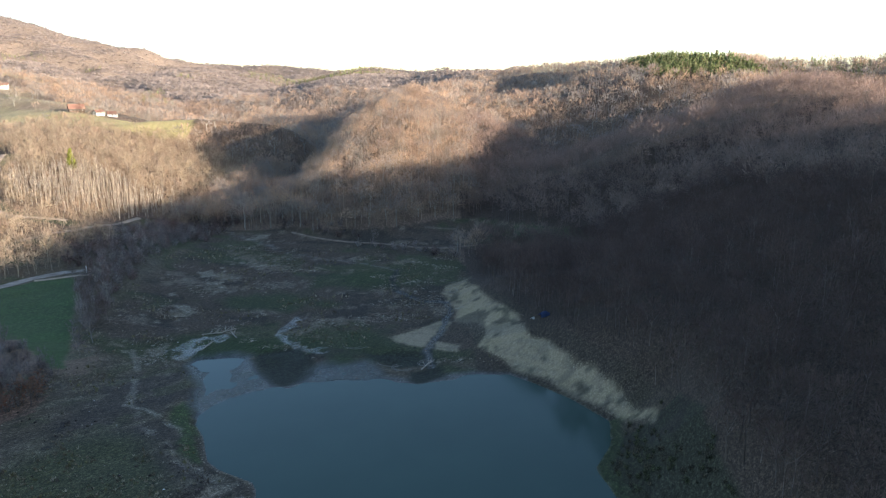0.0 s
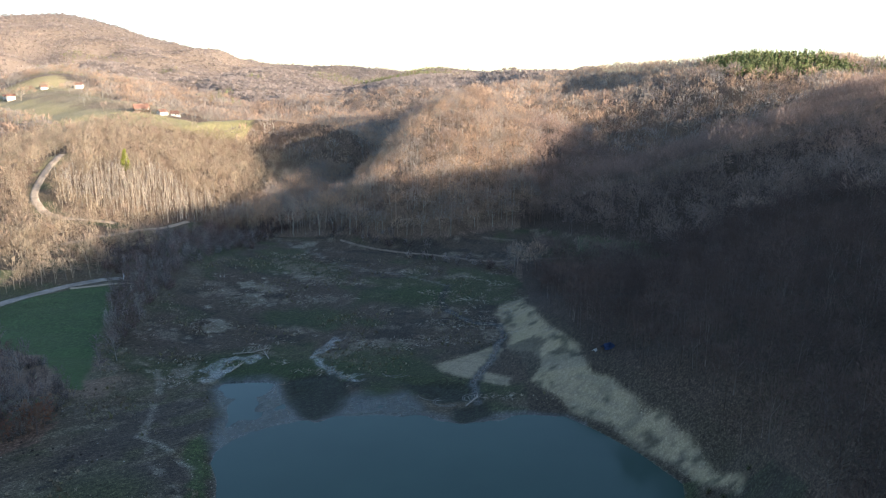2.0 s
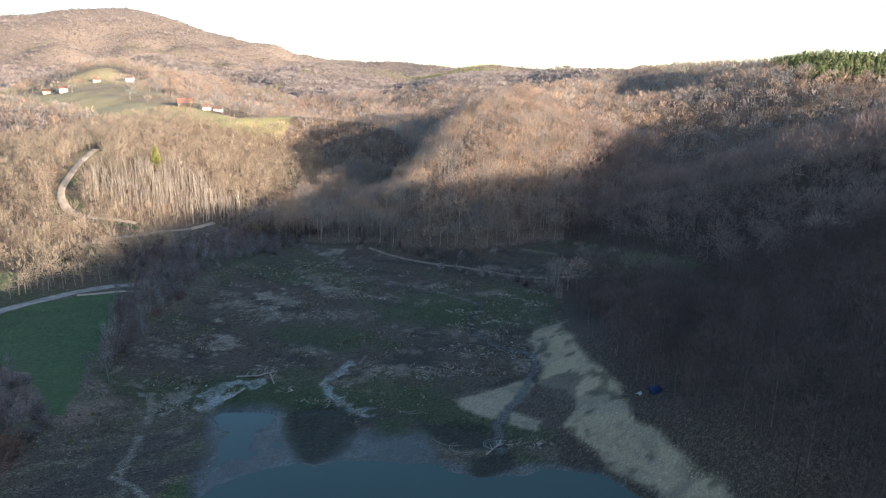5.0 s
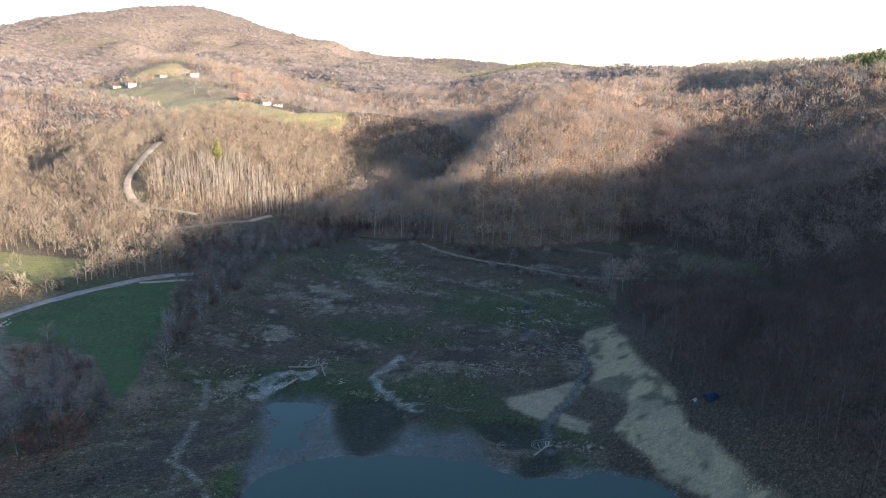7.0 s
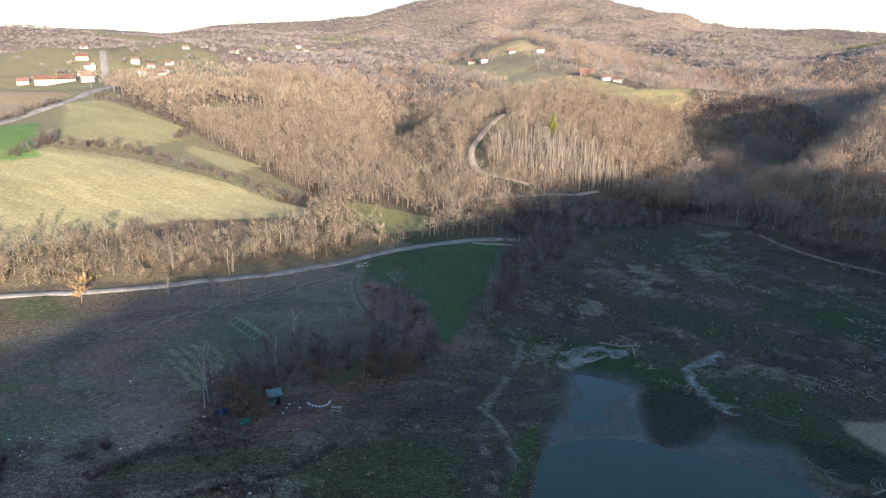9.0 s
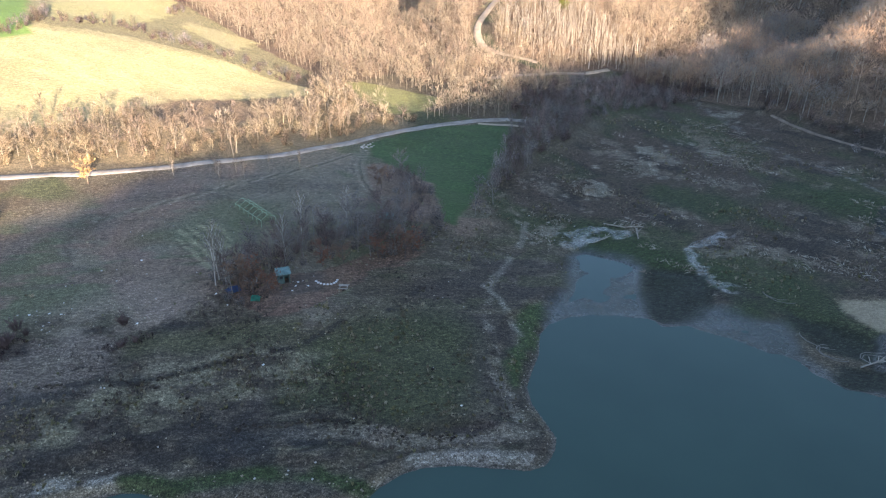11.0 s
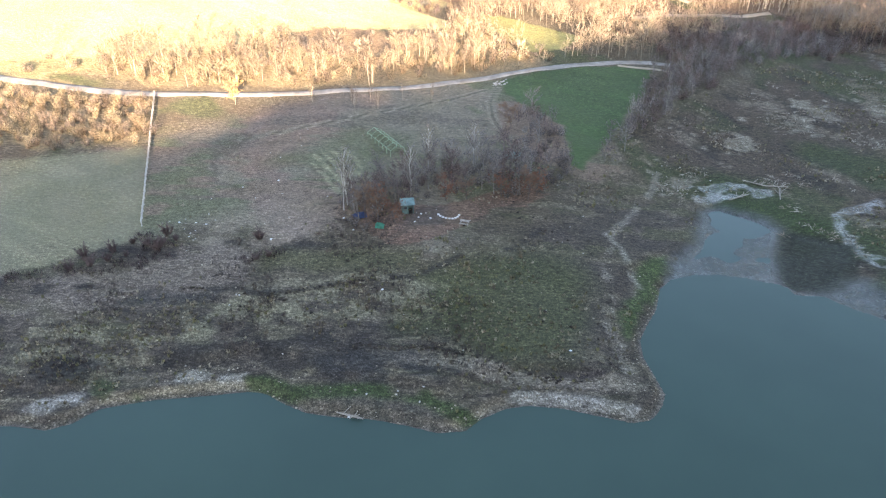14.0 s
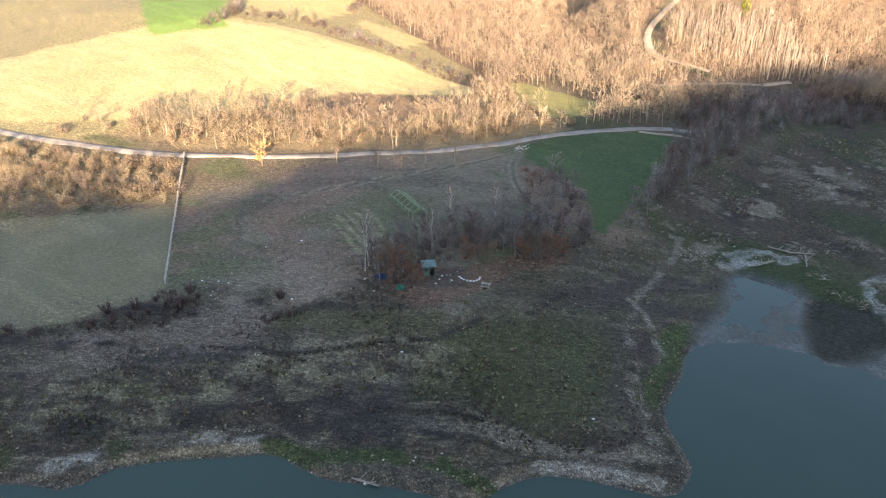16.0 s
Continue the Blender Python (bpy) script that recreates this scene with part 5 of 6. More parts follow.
def stone_share(x, y):
    land_side, d = shore_share(x, y)
    belt = step(d + 1.2 * lattice_noise(x, y, 5, 28), 1.7, 0.4) + 0.5 * step(np.abs(d - 3.6 + lattice_noise(x, y, 8, 29)), 0.6, 0.1) + 0.5 * step(line_distance(x, y, BANK_PATH)[0], 1.4, 0.4)
    belt = belt + 0.7 * step(np.hypot(x + 77.5, (y - 54) * 0.55), 3.6, 2.0) + 0.02
    return land_side * belt * 0.5


def litter_share(x, y):
    patch = step(fractal(x * 0.6, y * 1.5, 9, 43), 0.25, 0.75) * 0.55
    for cx, cy, r in ((-80, 190, 6), (-73, 163, 5), (-76, 212, 8), (-74, 222, 6), (-67, 240, 5), (-75, 272, 6), (-74, 172, 4)):
        patch = patch + step(np.hypot(x - cx, y - cy), r, r * 0.3)
    for f in WET_FLATS + WEED_FLATS:
        patch = patch * ~inside(x, y, f)
    return patch * (y > 158) * (y < 262) * (x > -92) * (x < 6) * ~inside(x, y, LAKE) * (hill_wood(x, y) < 0.5)


ROCK = [((0.42, 0.362, 0.272),) * 3, ((0.34, 0.287, 0.212),) * 3, ((0.22, 0.183, 0.136),) * 3]
REED = [((0.4, 0.355, 0.28),) * 3, ((0.3, 0.25, 0.19),) * 3, ((0.2, 0.15, 0.11),) * 3]
tagged(planted("shore_stones", [pebble(800 + i) for i in range(5)], scattered((-110, 5, -25, 132), 0.55, 44, stone_share), ROCK, BARK, 45, (0.08, 0.26)), "pale loose stones along the eroded lake shore", "stones", kind="stuff")
tagged(planted("flood_litter", [litter(820 + i) for i in range(6)], scattered((-95, 158, 8, 262), 1.0, 46, litter_share), REED, TUFTS, 47, (0.6, 1.4)), "pale flattened reed litter on the valley floor", "reed litter", kind="stuff")


# ---------------------------------------------------------------- broken turf edges and clods of dark earth on the bank



def clod_share(x, y):
    out = 0.012 * (line_distance(x, y, LAKE, True)[0] > 5) * (x > -95)
    for line in SCARPS:
        out = out + step(line_distance(x + 0.8 * lattice_noise(x, y, 3, 33), y, line)[0], 0.8, 0.2) * step(lattice_noise(x, y, 3.5, 34), -0.4, 0.3)
    return out * ~inside(x, y, LAKE) * (y < 128)


EARTH = [((0.045, 0.036, 0.03),) * 3, ((0.07, 0.056, 0.044),) * 3, ((0.09, 0.075, 0.05),) * 3]
tagged(planted("earth_clods", [pebble(840 + i) for i in range(4)], scattered((-105, 40, -40, 130), 0.5, 52, clod_share), EARTH, BARK, 53, (0.15, 0.42)), "dark clods along broken turf edges of the bank", "earth clods", kind="stuff")


# ---------------------------------------------------------------- single trees
def part(name, bm, mat, parent, label=""):
    me = bpy.data.meshes.new(name)
    bm.to_mesh(me)
    bm.free()
    me.materials.append(mat)
    ob = new(name, me)
    ob.parent = parent
    return tagged(ob, label)


def at_ground(x, y, turn=0.0, lift=0.0):
    return pose(x, y, float(land(x, y)) + lift, 0, 0, turn)


def tree_thing(name, shape, colours, label, category, mat_crown):
    """A tree in its own right: trunk with limbs, and a crown of twigs, leaves or needles."""
    v, t, k = shape
    root = tagged(new(name), label, category)
    for part_name, kinds, mat in (("trunk", (0,), BARK), ("crown", (1, 2), mat_crown)):
        tt = t[np.isin(k[t[:, 0]], kinds)]
        used, inv = np.unique(tt, return_inverse=True)
        soup(part_name, v[used], inv.reshape(-1, 3), np.array(colours)[k[used]], mat, root)
    return root


def grove(name, shapes, palettes, label, category, spots, seed, group, mat_crown=FINE_TWIGS, size=(0.75, 1.2)):
    r = random.Random(seed)
    kinds = [tree_thing(name, s, palettes[i % len(palettes)], label, category, mat_crown) for i, s in enumerate(shapes[:len(spots)])]
    for ob in kinds:
        tagged(ob, group=group)
    fresh = list(kinds)
    for x, y in spots:
        m, s = at_ground(float(x), float(y), r.uniform(0, 360)), r.uniform(*size)
        if fresh:
            ob = fresh.pop()
            ob.matrix_world = m
        else:
            ob = copy_thing(r.choice(kinds), m)
        ob.scale = (s, s, s * r.uniform(0.9, 1.15))


NEAR_TREES = [bare_tree(700 + i, 8.5 + 0.8 * (i % 4), 2.4 + 0.3 * (i % 3), 16, 17, 0.19, 4, 0.2, 0.75, 0.13) for i in range(6)]
NEAR_PALE = [bare_tree(720 + i, 9.5 + i % 3, 1.9, 16, 13, 0.17, 4, 0.25, 1.3, 0.15) for i in range(4)]
OAKS = [bare_tree(740 + i, 5.0 + 0.7 * (i % 3), 2.1, 12, 9, 0.08, 4, 0.15, 0.7, 0.12, 2) for i in range(4)]
grove("bare_tree", NEAR_TREES, THICKET, "leafless grey-brown tree beside the country road", "tree", scattered((-230, 55, -130, 205), 7.2, 31, lambda x, y: among(ROAD_STRIP, 0.6, 1.0)(x, y) * ~inside(x, y, BROWN_LOT)), 31, "roadside trees", FINE_TWIGS, (0.6, 0.95))
grove("pale_tree", NEAR_PALE, PALE, "tall leafless tree with pale bark in low sun", "tree", scattered((-230, 55, -130, 205), 11.0, 32, lambda x, y: among(ROAD_STRIP, 0.5, 1.0)(x, y) * ~inside(x, y, BROWN_LOT)), 32, "pale roadside trees", FINE_TWIGS, (0.6, 0.95))
grove("oak_tree", OAKS, AMBER, "small oak still holding dull amber leaves by the road", "tree", scattered((-228, 52, -150, 130), 9.0, 33, lambda x, y: (line_distance(x, y, ROAD)[0] > 3.5) * (line_distance(x, y, ROAD)[0] < 10) * 0.16), 33, "roadside oaks", LEAVES)
grove("camp_tree", NEAR_TREES, SCRUB, "leafless dark tree in the camp grove", "tree", scattered((-108, 90, -82, 142), 3.2, 34, among(SHED_WOOD, 0.85, 1.0)), 34, "camp grove", FINE_TWIGS, (0.45, 0.8))
grove("camp_oak", OAKS, RUSSET, "young oak with rusty brown leaves by the camp", "tree", [(-94.5, 96.5), (-93.5, 99.5), (-92.6, 97.4), (-90.2, 100.2), (-91, 113), (-89.5, 117), (-87, 124), (-85.5, 129), (-84, 131), (-83.5, 128), (-111, 148), (-92, 127)], 35, "camp oaks", LEAVES, (0.8, 1.15))
grove("birch_tree", NEAR_PALE, WHITE_BARK, "slender leafless birch with a white stem", "tree", [(-100, 95), (-101, 96.5), (-99.5, 97), (-100, 111), (-104, 118), (-101, 128)], 36, "birches", FINE_TWIGS, (0.8, 1.0))
grove("bank_sapling", NEAR_PALE, PALE, "thin leafless sapling on the verge below the road", "tree", [(-143, 128), (-139, 121), (-139, 135), (-138, 127), (-146, 124), (-152, 116), (-134, 141)], 37, "verge saplings", FINE_TWIGS, (0.35, 0.55))
grove("hedge_tree", NEAR_TREES, SCRUB, "leafless tree in the hedge round the green field", "tree", scattered((-120, 125, -84, 235), 5.5, 38, lambda x, y: np.maximum(among(FIELD_SCRUB, 0.35)(x, y), (line_distance(x, y, [(-86, 150), (-94, 172), (-103, 192), (-112, 212)])[0] < 5) * 0.7 * (1 - open_land(x, y)))), 38, "hedge trees", FINE_TWIGS, (0.45, 0.75))
grove("roadside_birch", NEAR_PALE[:2], PALE, "tall white-barked tree standing alone by the road in the sun", "tree", [(-153.7, 134.2), (-155, 136)], 39, "white roadside trees", FINE_TWIGS, (0.95, 1.15))
grove("dark_bush", [shrub(520 + i, 2.4, 26, 0.2) for i in range(3)], [((0.12, 0.084, 0.08), (0.135, 0.092, 0.086), (0.1, 0.06, 0.05)), ((0.15, 0.11, 0.1), (0.16, 0.115, 0.105), (0.1, 0.06, 0.05))], "round dark leafless thorn bush on the bank", "bush",
      [(-112, 48), (-111, 51), (-110.5, 54), (-110, 57), (-111, 61), (-110, 63), (-109.5, 65.5), (-112, 65), (-96, 75), (-95.5, 77), (-101, 78), (-118, 36), (-119, 33), (-113, 59), (-109, 62), (-112.5, 55.5), (-114, 51)], 40, "thorn bushes", FAR_TWIGS, (0.5, 0.95))
tree = tree_thing("spruce_tree", conifer(790, 13, 14, 16), ((0.12, 0.08, 0.05), (0.16, 0.19, 0.04), (0.18, 0.2, 0.045)), "yellow-green conifer among leafless birches", "tree", NEEDLES)
tree.matrix_world = at_ground(-175, 325)


# ---------------------------------------------------------------- solids
def box_bm(x0, y0, z0, x1, y1, z1, bevel=0.0):
    bm = bmesh.new()
    bmesh.ops.create_cube(bm, size=1, matrix=Matrix.Translation(((x0 + x1) / 2, (y0 + y1) / 2, (z0 + z1) / 2)) @ Matrix.Diagonal((x1 - x0, y1 - y0, z1 - z0, 1)))
    if bevel:
        bmesh.ops.bevel(bm, geom=bm.edges[:], offset=bevel, segments=1, affect="EDGES")
    return bm


def bar_bm(a, b, r, sides=6):
    bm = bmesh.new()
    a, b = Vector(a), Vector(b)
    m = Matrix.Translation((a + b) / 2) @ (b - a).to_track_quat("Z", "Y").to_matrix().to_4x4()
    bmesh.ops.create_cone(bm, cap_ends=True, segments=sides, radius1=r, radius2=r * 0.95, depth=(b - a).length, matrix=m)
    return bm


def poly_bm(points, faces):
    bm = bmesh.new()
    vs = [bm.verts.new(p) for p in points]
    for f in faces:
        bm.faces.new([vs[i] for i in f])
    bmesh.ops.recalc_face_normals(bm, faces=bm.faces[:])
    return bm


def gable_roof_bm(w, d, z, rise, over=0.5, thick=0.22):
    """A pitched roof slab with its ridge along x."""
    x, y = w / 2 + over, d / 2 + over
    low = z - rise * over / (d / 2)
    pts = []
    for dz in (0, -thick):
        pts += [(-x, -y, low + dz), (x, -y, low + dz), (x, 0, z + rise + dz), (-x, 0, z + rise + dz), (x, y, low + dz), (-x, y, low + dz)]
    return poly_bm(pts, [(0, 1, 2, 3), (3, 2, 4, 5), (7, 6, 9, 8), (8, 9, 11, 10), (0, 6, 7, 1), (5, 4, 10, 11), (0, 3, 9, 6), (3, 5, 11, 9), (1, 7, 8, 2), (2, 8, 10, 4)])


def house(wall_mat, roof_mat, w, d, h, rise, label, seed):
    r = random.Random(seed)
    root = tagged(new("house"), label, "house")
    pts = [(-w / 2, -d / 2, -2), (w / 2, -d / 2, -2), (w / 2, d / 2, -2), (-w / 2, d / 2, -2), (-w / 2, -d / 2, h), (w / 2, -d / 2, h), (w / 2, d / 2, h), (-w / 2, d / 2, h), (-w / 2, 0, h + rise - 0.25), (w / 2, 0, h + rise - 0.25)]
    wall = part("wall", poly_bm(pts, [(0, 1, 5, 4), (1, 2, 6, 9, 5), (2, 3, 7, 6), (3, 0, 4, 8, 7), (0, 3, 2, 1)]), wall_mat, root)
    roof = part("roof", gable_roof_bm(w, d, h, rise), roof_mat, root)
    part("chimney", box_bm(w * 0.2, d * 0.08, h + rise * 0.4, w * 0.2 + 0.7, d * 0.08 + 0.7, h + rise + 1.0, 0.04), ROOF_BROWN, roof)
    n = max(2, int(w // 3))
    for side in (-1, 1):
        for i in range(n):
            for z in ([1.0] if h < 4.5 else [1.0, 3.8]):
                x = -w / 2 + w * (i + 0.5) / n
                y0, y1 = sorted((side * (d / 2 - 0.03), side * (d / 2 + 0.05)))
                win = part("window", box_bm(x - 0.6, y0, z, x + 0.6, y1, z + 1.4), WHITE_PAINT, root)
                y0, y1 = sorted((side * (d / 2 + 0.0), side * (d / 2 + 0.062)))
                part("pane", box_bm(x - 0.5, y0, z + 0.1, x + 0.5, y1, z + 1.3), PANE, win)
    for side in (-1, 1):
        x0, x1 = sorted((side * (w / 2 - 0.03), side * (w / 2 + 0.05)))
        part("window", box_bm(x0, -0.6, 1.0, x1, 0.6, 2.4), PANE, root)
    part("door", box_bm(w * 0.05 - 0.5, -d / 2 - 0.06, 0, w * 0.05 + 0.5, -d / 2 + 0.02, 2.1), DARK_WOOD, root)
    return root


WHITE_HOUSE = house(PLASTER, ROOF_RED, 11, 8, 5.4, 3.0, "white plastered two-storey village house with red tiled roof", 1)
LOW_HOUSE = house(PLASTER, ROOF_RED, 10, 7, 3.0, 2.6, "low white village house with red tiled roof", 2)
CREAM_HOUSE = house(CREAM, ROOF_BROWN, 12, 8, 3.2, 2.8, "cream farmhouse with brown tiled roof", 3)
BARN = house(CREAM, ROOF_BROWN, 34, 11, 3.6, 3.4, "long farm building with cream walls and brown roof", 4)
RED_BARN = house(DARK_WOOD, ROOF_RED, 13, 8, 3.0, 3.6, "dark wooden barn under a wide red roof", 5)


def put(ob, x, y, turn, first=[]):
    tagged(ob, group="houses of the hamlet" if y > 450 else "houses of the village")
    if ob in first:
        return copy_thing(ob, at_ground(x, y, turn, 0.3) @ Matrix.Scale(0.8, 4))
    first.append(ob)
    ob.matrix_world = at_ground(x, y, turn, 0.3) @ Matrix.Scale(0.8, 4)
    return ob


for ob, x, y, turn in (
        (BARN, -563, 247, 62), (WHITE_HOUSE, -542, 262, 60), (LOW_HOUSE, -585, 232, 62), (LOW_HOUSE, -598, 281, 30), (WHITE_HOUSE, -624, 298, 20), (CREAM_HOUSE, -655, 305, 70),
        (WHITE_HOUSE, -571, 318, 55), (WHITE_HOUSE, -628, 340, 60), (LOW_HOUSE, -612, 346, 65), (CREAM_HOUSE, -560, 328, 80), (WHITE_HOUSE, -573, 338, 60), (LOW_HOUSE, -532, 307, 40),
        (CREAM_HOUSE, -492, 298, 60), (LOW_HOUSE, -616, 366, 30), (CREAM_HOUSE, -484, 313, 70), (LOW_HOUSE, -488, 272, 40), (LOW_HOUSE, -736, 341, 60),
        (LOW_HOUSE, -663, 480, 60), (CREAM_HOUSE, -690, 482, 30), (LOW_HOUSE, -634, 488, 30), (LOW_HOUSE, -700, 430, 60), (LOW_HOUSE, -715, 460, 30),
        (WHITE_HOUSE, -455, 628, 40), (LOW_HOUSE, -468, 640, 40), (CREAM_HOUSE, -476, 634, 10), (LOW_HOUSE, -455, 676, 50), (WHITE_HOUSE, -424, 685, 20), (RED_BARN, -269, 516, 35),
        (LOW_HOUSE, -251, 512, 60), (LOW_HOUSE, -243, 516, 20), (WHITE_HOUSE, -950, 766, 30), (LOW_HOUSE, -935, 770, 60), (LOW_HOUSE, -918, 776, 20), (LOW_HOUSE, -900, 797, 60)):
    put(ob, x, y, turn)


# ---------------------------------------------------------------- the anglers' camp on the left bank
def shed():
    root = tagged(new("shed"), "small weathered teal board shed with pale sheet roof and open doorway", "shed")
    w, d, h = 2.6, 2.2, 2.15
    for name, b in (("side_wall", (-w / 2, -d / 2, -0.3, -w / 2 + 0.07, d / 2, h)), ("side_wall", (w / 2 - 0.07, -d / 2, -0.3, w / 2, d / 2, h)), ("back_wall", (-w / 2 + 0.07, d / 2 - 0.07, -0.3, w / 2 - 0.07, d / 2, h)),
                    ("front_wall", (-w / 2 + 0.07, -d / 2, -0.3, 0.1, -d / 2 + 0.07, h)), ("front_wall", (0.9, -d / 2, -0.3, w / 2 - 0.07, -d / 2 + 0.07, h)), ("lintel", (0.1, -d / 2, 1.85, 0.9, -d / 2 + 0.07, h))):
        part(name, box_bm(*b, 0.01), SHED_WALL, root)
    part("floor", box_bm(-w / 2 + 0.08, -d / 2 + 0.08, -0.3, w / 2 - 0.08, d / 2 - 0.08, 0.05), SHED_INSIDE, root)
    roof = part("roof", poly_bm([(-1.6, -1.45, 2.12), (1.6, -1.45, 2.12), (1.6, 1.45, 2.5), (-1.6, 1.45, 2.5), (-1.6, -1.45, 2.2), (1.6, -1.45, 2.2), (1.6, 1.45, 2.58), (-1.6, 1.45, 2.58)],
                                [(3, 2, 1, 0), (4, 5, 6, 7), (0, 1, 5, 4), (1, 2, 6, 5), (2, 3, 7, 6), (3, 0, 4, 7)]), SHED_ROOF, root, "pale blue-grey corrugated sheet")
    for i in range(9):
        x = -1.5 + i * 0.375
        part("rib", bar_bm((x, -1.45, 2.215), (x, 1.45, 2.595), 0.03, 5), SHED_ROOF, roof)
    part("door", box_bm(0.92, -d / 2 - 0.72, 0, 0.97, -d / 2 - 0.01, 1.8, 0.005), DARK_WOOD, root, "open plank door")
    part("window", box_bm(-0.85, -d / 2 - 0.02, 1.1, -0.25, -d / 2 + 0.02, 1.6), PANE, root)
    return root


def draped(name, w, d, h, mat, label, category, seed, sag=0.25):
    """A sheet thrown over a ridge or a heap, sagging to the ground, with thickness."""
    n = 14
    bm = bmesh.new()
    grid = []
    for i in range(n + 1):
        row = []
        for j in range(n + 1):
            u, v = 2 * i / n - 1, 2 * j / n - 1
            z = h * (1 - abs(v) ** 1.3) * (1 - 0.35 * abs(u) ** 3) + sag * noise.noise(Vector((u * 2 + seed, v * 2, seed)))
            row.append(bm.verts.new((u * w / 2, v * d / 2, max(z, 0.02))))
        grid.append(row)
    for i in range(n):
        for j in range(n):
            bm.faces.new((grid[i][j], grid[i + 1][j], grid[i + 1][j + 1], grid[i][j + 1]))
    bmesh.ops.solidify(bm, geom=bm.faces[:], thickness=0.03)
    me = bpy.data.meshes.new(name)
    bm.to_mesh(me)
    bm.free()
    me.materials.append(mat)
    me.shade_smooth()
    return tagged(new(name, me), label, category)


s = shed()
s.matrix_world = at_ground(-91.6, 104.2, 62, 0.1) @ Matrix.Scale(0.85, 4)
draped("tarpaulin_tent", 1.7, 1.3, 1.0, GREEN_SHEET, "bright green plastic sheet tent beside the oaks", "tent", 1).matrix_world = at_ground(-90.4, 97.2, 40, -0.05)
draped("tarpaulin_heap", 2.6, 2.0, 0.9, BLUE_SHEET, "dark blue plastic sheet over a heap", "tarpaulin", 2).matrix_world = at_ground(-96.2, 96.2, 75, -0.05)
draped("canvas_shelter", 3.0, 2.2, 1.3, GREY_SHEET, "grey canvas shelter among the camp trees", "shelter", 3).matrix_world = at_ground(-96.8, 100.8, 30, -0.05)
draped("lakeside_tent", 2.8, 2.2, 1.4, BLUE_SHEET, "blue plastic sheet tent at the wood's edge above the sand", "tent", 4).matrix_world = at_ground(27.2, 175.5, 20, -0.05)
draped("white_sheet", 1.3, 1.0, 0.5, WHITE_PAINT, "small crumpled white sheet beside the blue tent", "sheet", 5).matrix_world = at_ground(24.2, 175.5, 50, -0.02)


def lean_to():
    root = tagged(new("lean_to"), "open wooden lean-to with a pale bluish sheet roof", "shelter")
    for x in (-1.4, 1.4):
        for y, h in ((-1.0, 2.0), (1.0, 2.4)):
            part("post", bar_bm((x, y, -0.3), (x, y, h), 0.06), DARK_WOOD, root)
    part("roof", poly_bm([(-1.7, -1.3, 1.96), (1.7, -1.3, 1.96), (1.7, 1.3, 2.46), (-1.7, 1.3, 2.46), (-1.7, -1.3, 2.03), (1.7, -1.3, 2.03), (1.7, 1.3, 2.53), (-1.7, 1.3, 2.53)],
                         [(3, 2, 1, 0), (4, 5, 6, 7), (0, 1, 5, 4), (1, 2, 6, 5), (2, 3, 7, 6), (3, 0, 4, 7)]), SHED_ROOF, root)
    part("bench", box_bm(-1.2, 0.3, 0.4, 1.2, 0.7, 0.48, 0.01), GREY_WOOD, root)
    return root


lean_to().matrix_world = at_ground(-97.5, 136.3, 40)


def tyre_bm():
    bm = bmesh.new()
    n, m = 16, 8
    ring = [[bm.verts.new(((0.26 + 0.1 * math.cos(b)) * math.cos(a), (0.26 + 0.1 * math.cos(b)) * math.sin(a), 0.1 + 0.1 * math.sin(b)))
             for b in (2 * math.pi * j / m for j in range(m))] for a in (2 * math.pi * i / n for i in range(n))]
    for i in range(n):
        for j in range(m):
            bm.faces.new((ring[i][j], ring[(i + 1) % n][j], ring[(i + 1) % n][(j + 1) % m], ring[i][(j + 1) % m]))
    return bm


tyre = part("tyre_seat", tyre_bm(), WHITE_PAINT, None)
tagged(tyre, "white-painted old tyre in an arc round the fire place", "tyre", "tyre arc")
for i in range(9):
    a = radians(-102 + 17.5 * i)
    spot = (-87.0 + 2.1 * math.cos(a), 110.5 + 2.1 * math.sin(a))
    m = at_ground(*spot, 0, 0.02)
    if i == 0:
        tyre.matrix_world = m
        tyre.scale = (0.7, 0.7, 0.85)
    else:
        copy_thing(tyre, m).scale = (0.7, 0.7, 0.85)


def picnic_table():
    root = tagged(new("picnic_table"), "weathered pale picnic table with two benches on the bank", "table")
    for i in range(4):
        part("plank", box_bm(-0.9, -0.36 + i * 0.185, 0.72, 0.9, -0.2 + i * 0.185, 0.76, 0.005), GREY_WOOD, root)
    for y in (-0.75, 0.75):
        part("bench", box_bm(-0.9, y - 0.14, 0.42, 0.9, y + 0.14, 0.46, 0.005), GREY_WOOD, root)
    for x in (-0.7, 0.7):
        part("cross_beam", box_bm(x - 0.04, -0.85, 0.36, x + 0.04, 0.85, 0.42), GREY_WOOD, root)
        for sgn in (-1, 1):
            part("leg", bar_bm((x, sgn * 0.6, -0.1), (x, sgn * 0.15, 0.72), 0.04, 5), GREY_WOOD, root)
    return root


picnic_table().matrix_world = at_ground(-82.6, 111.0, 35)


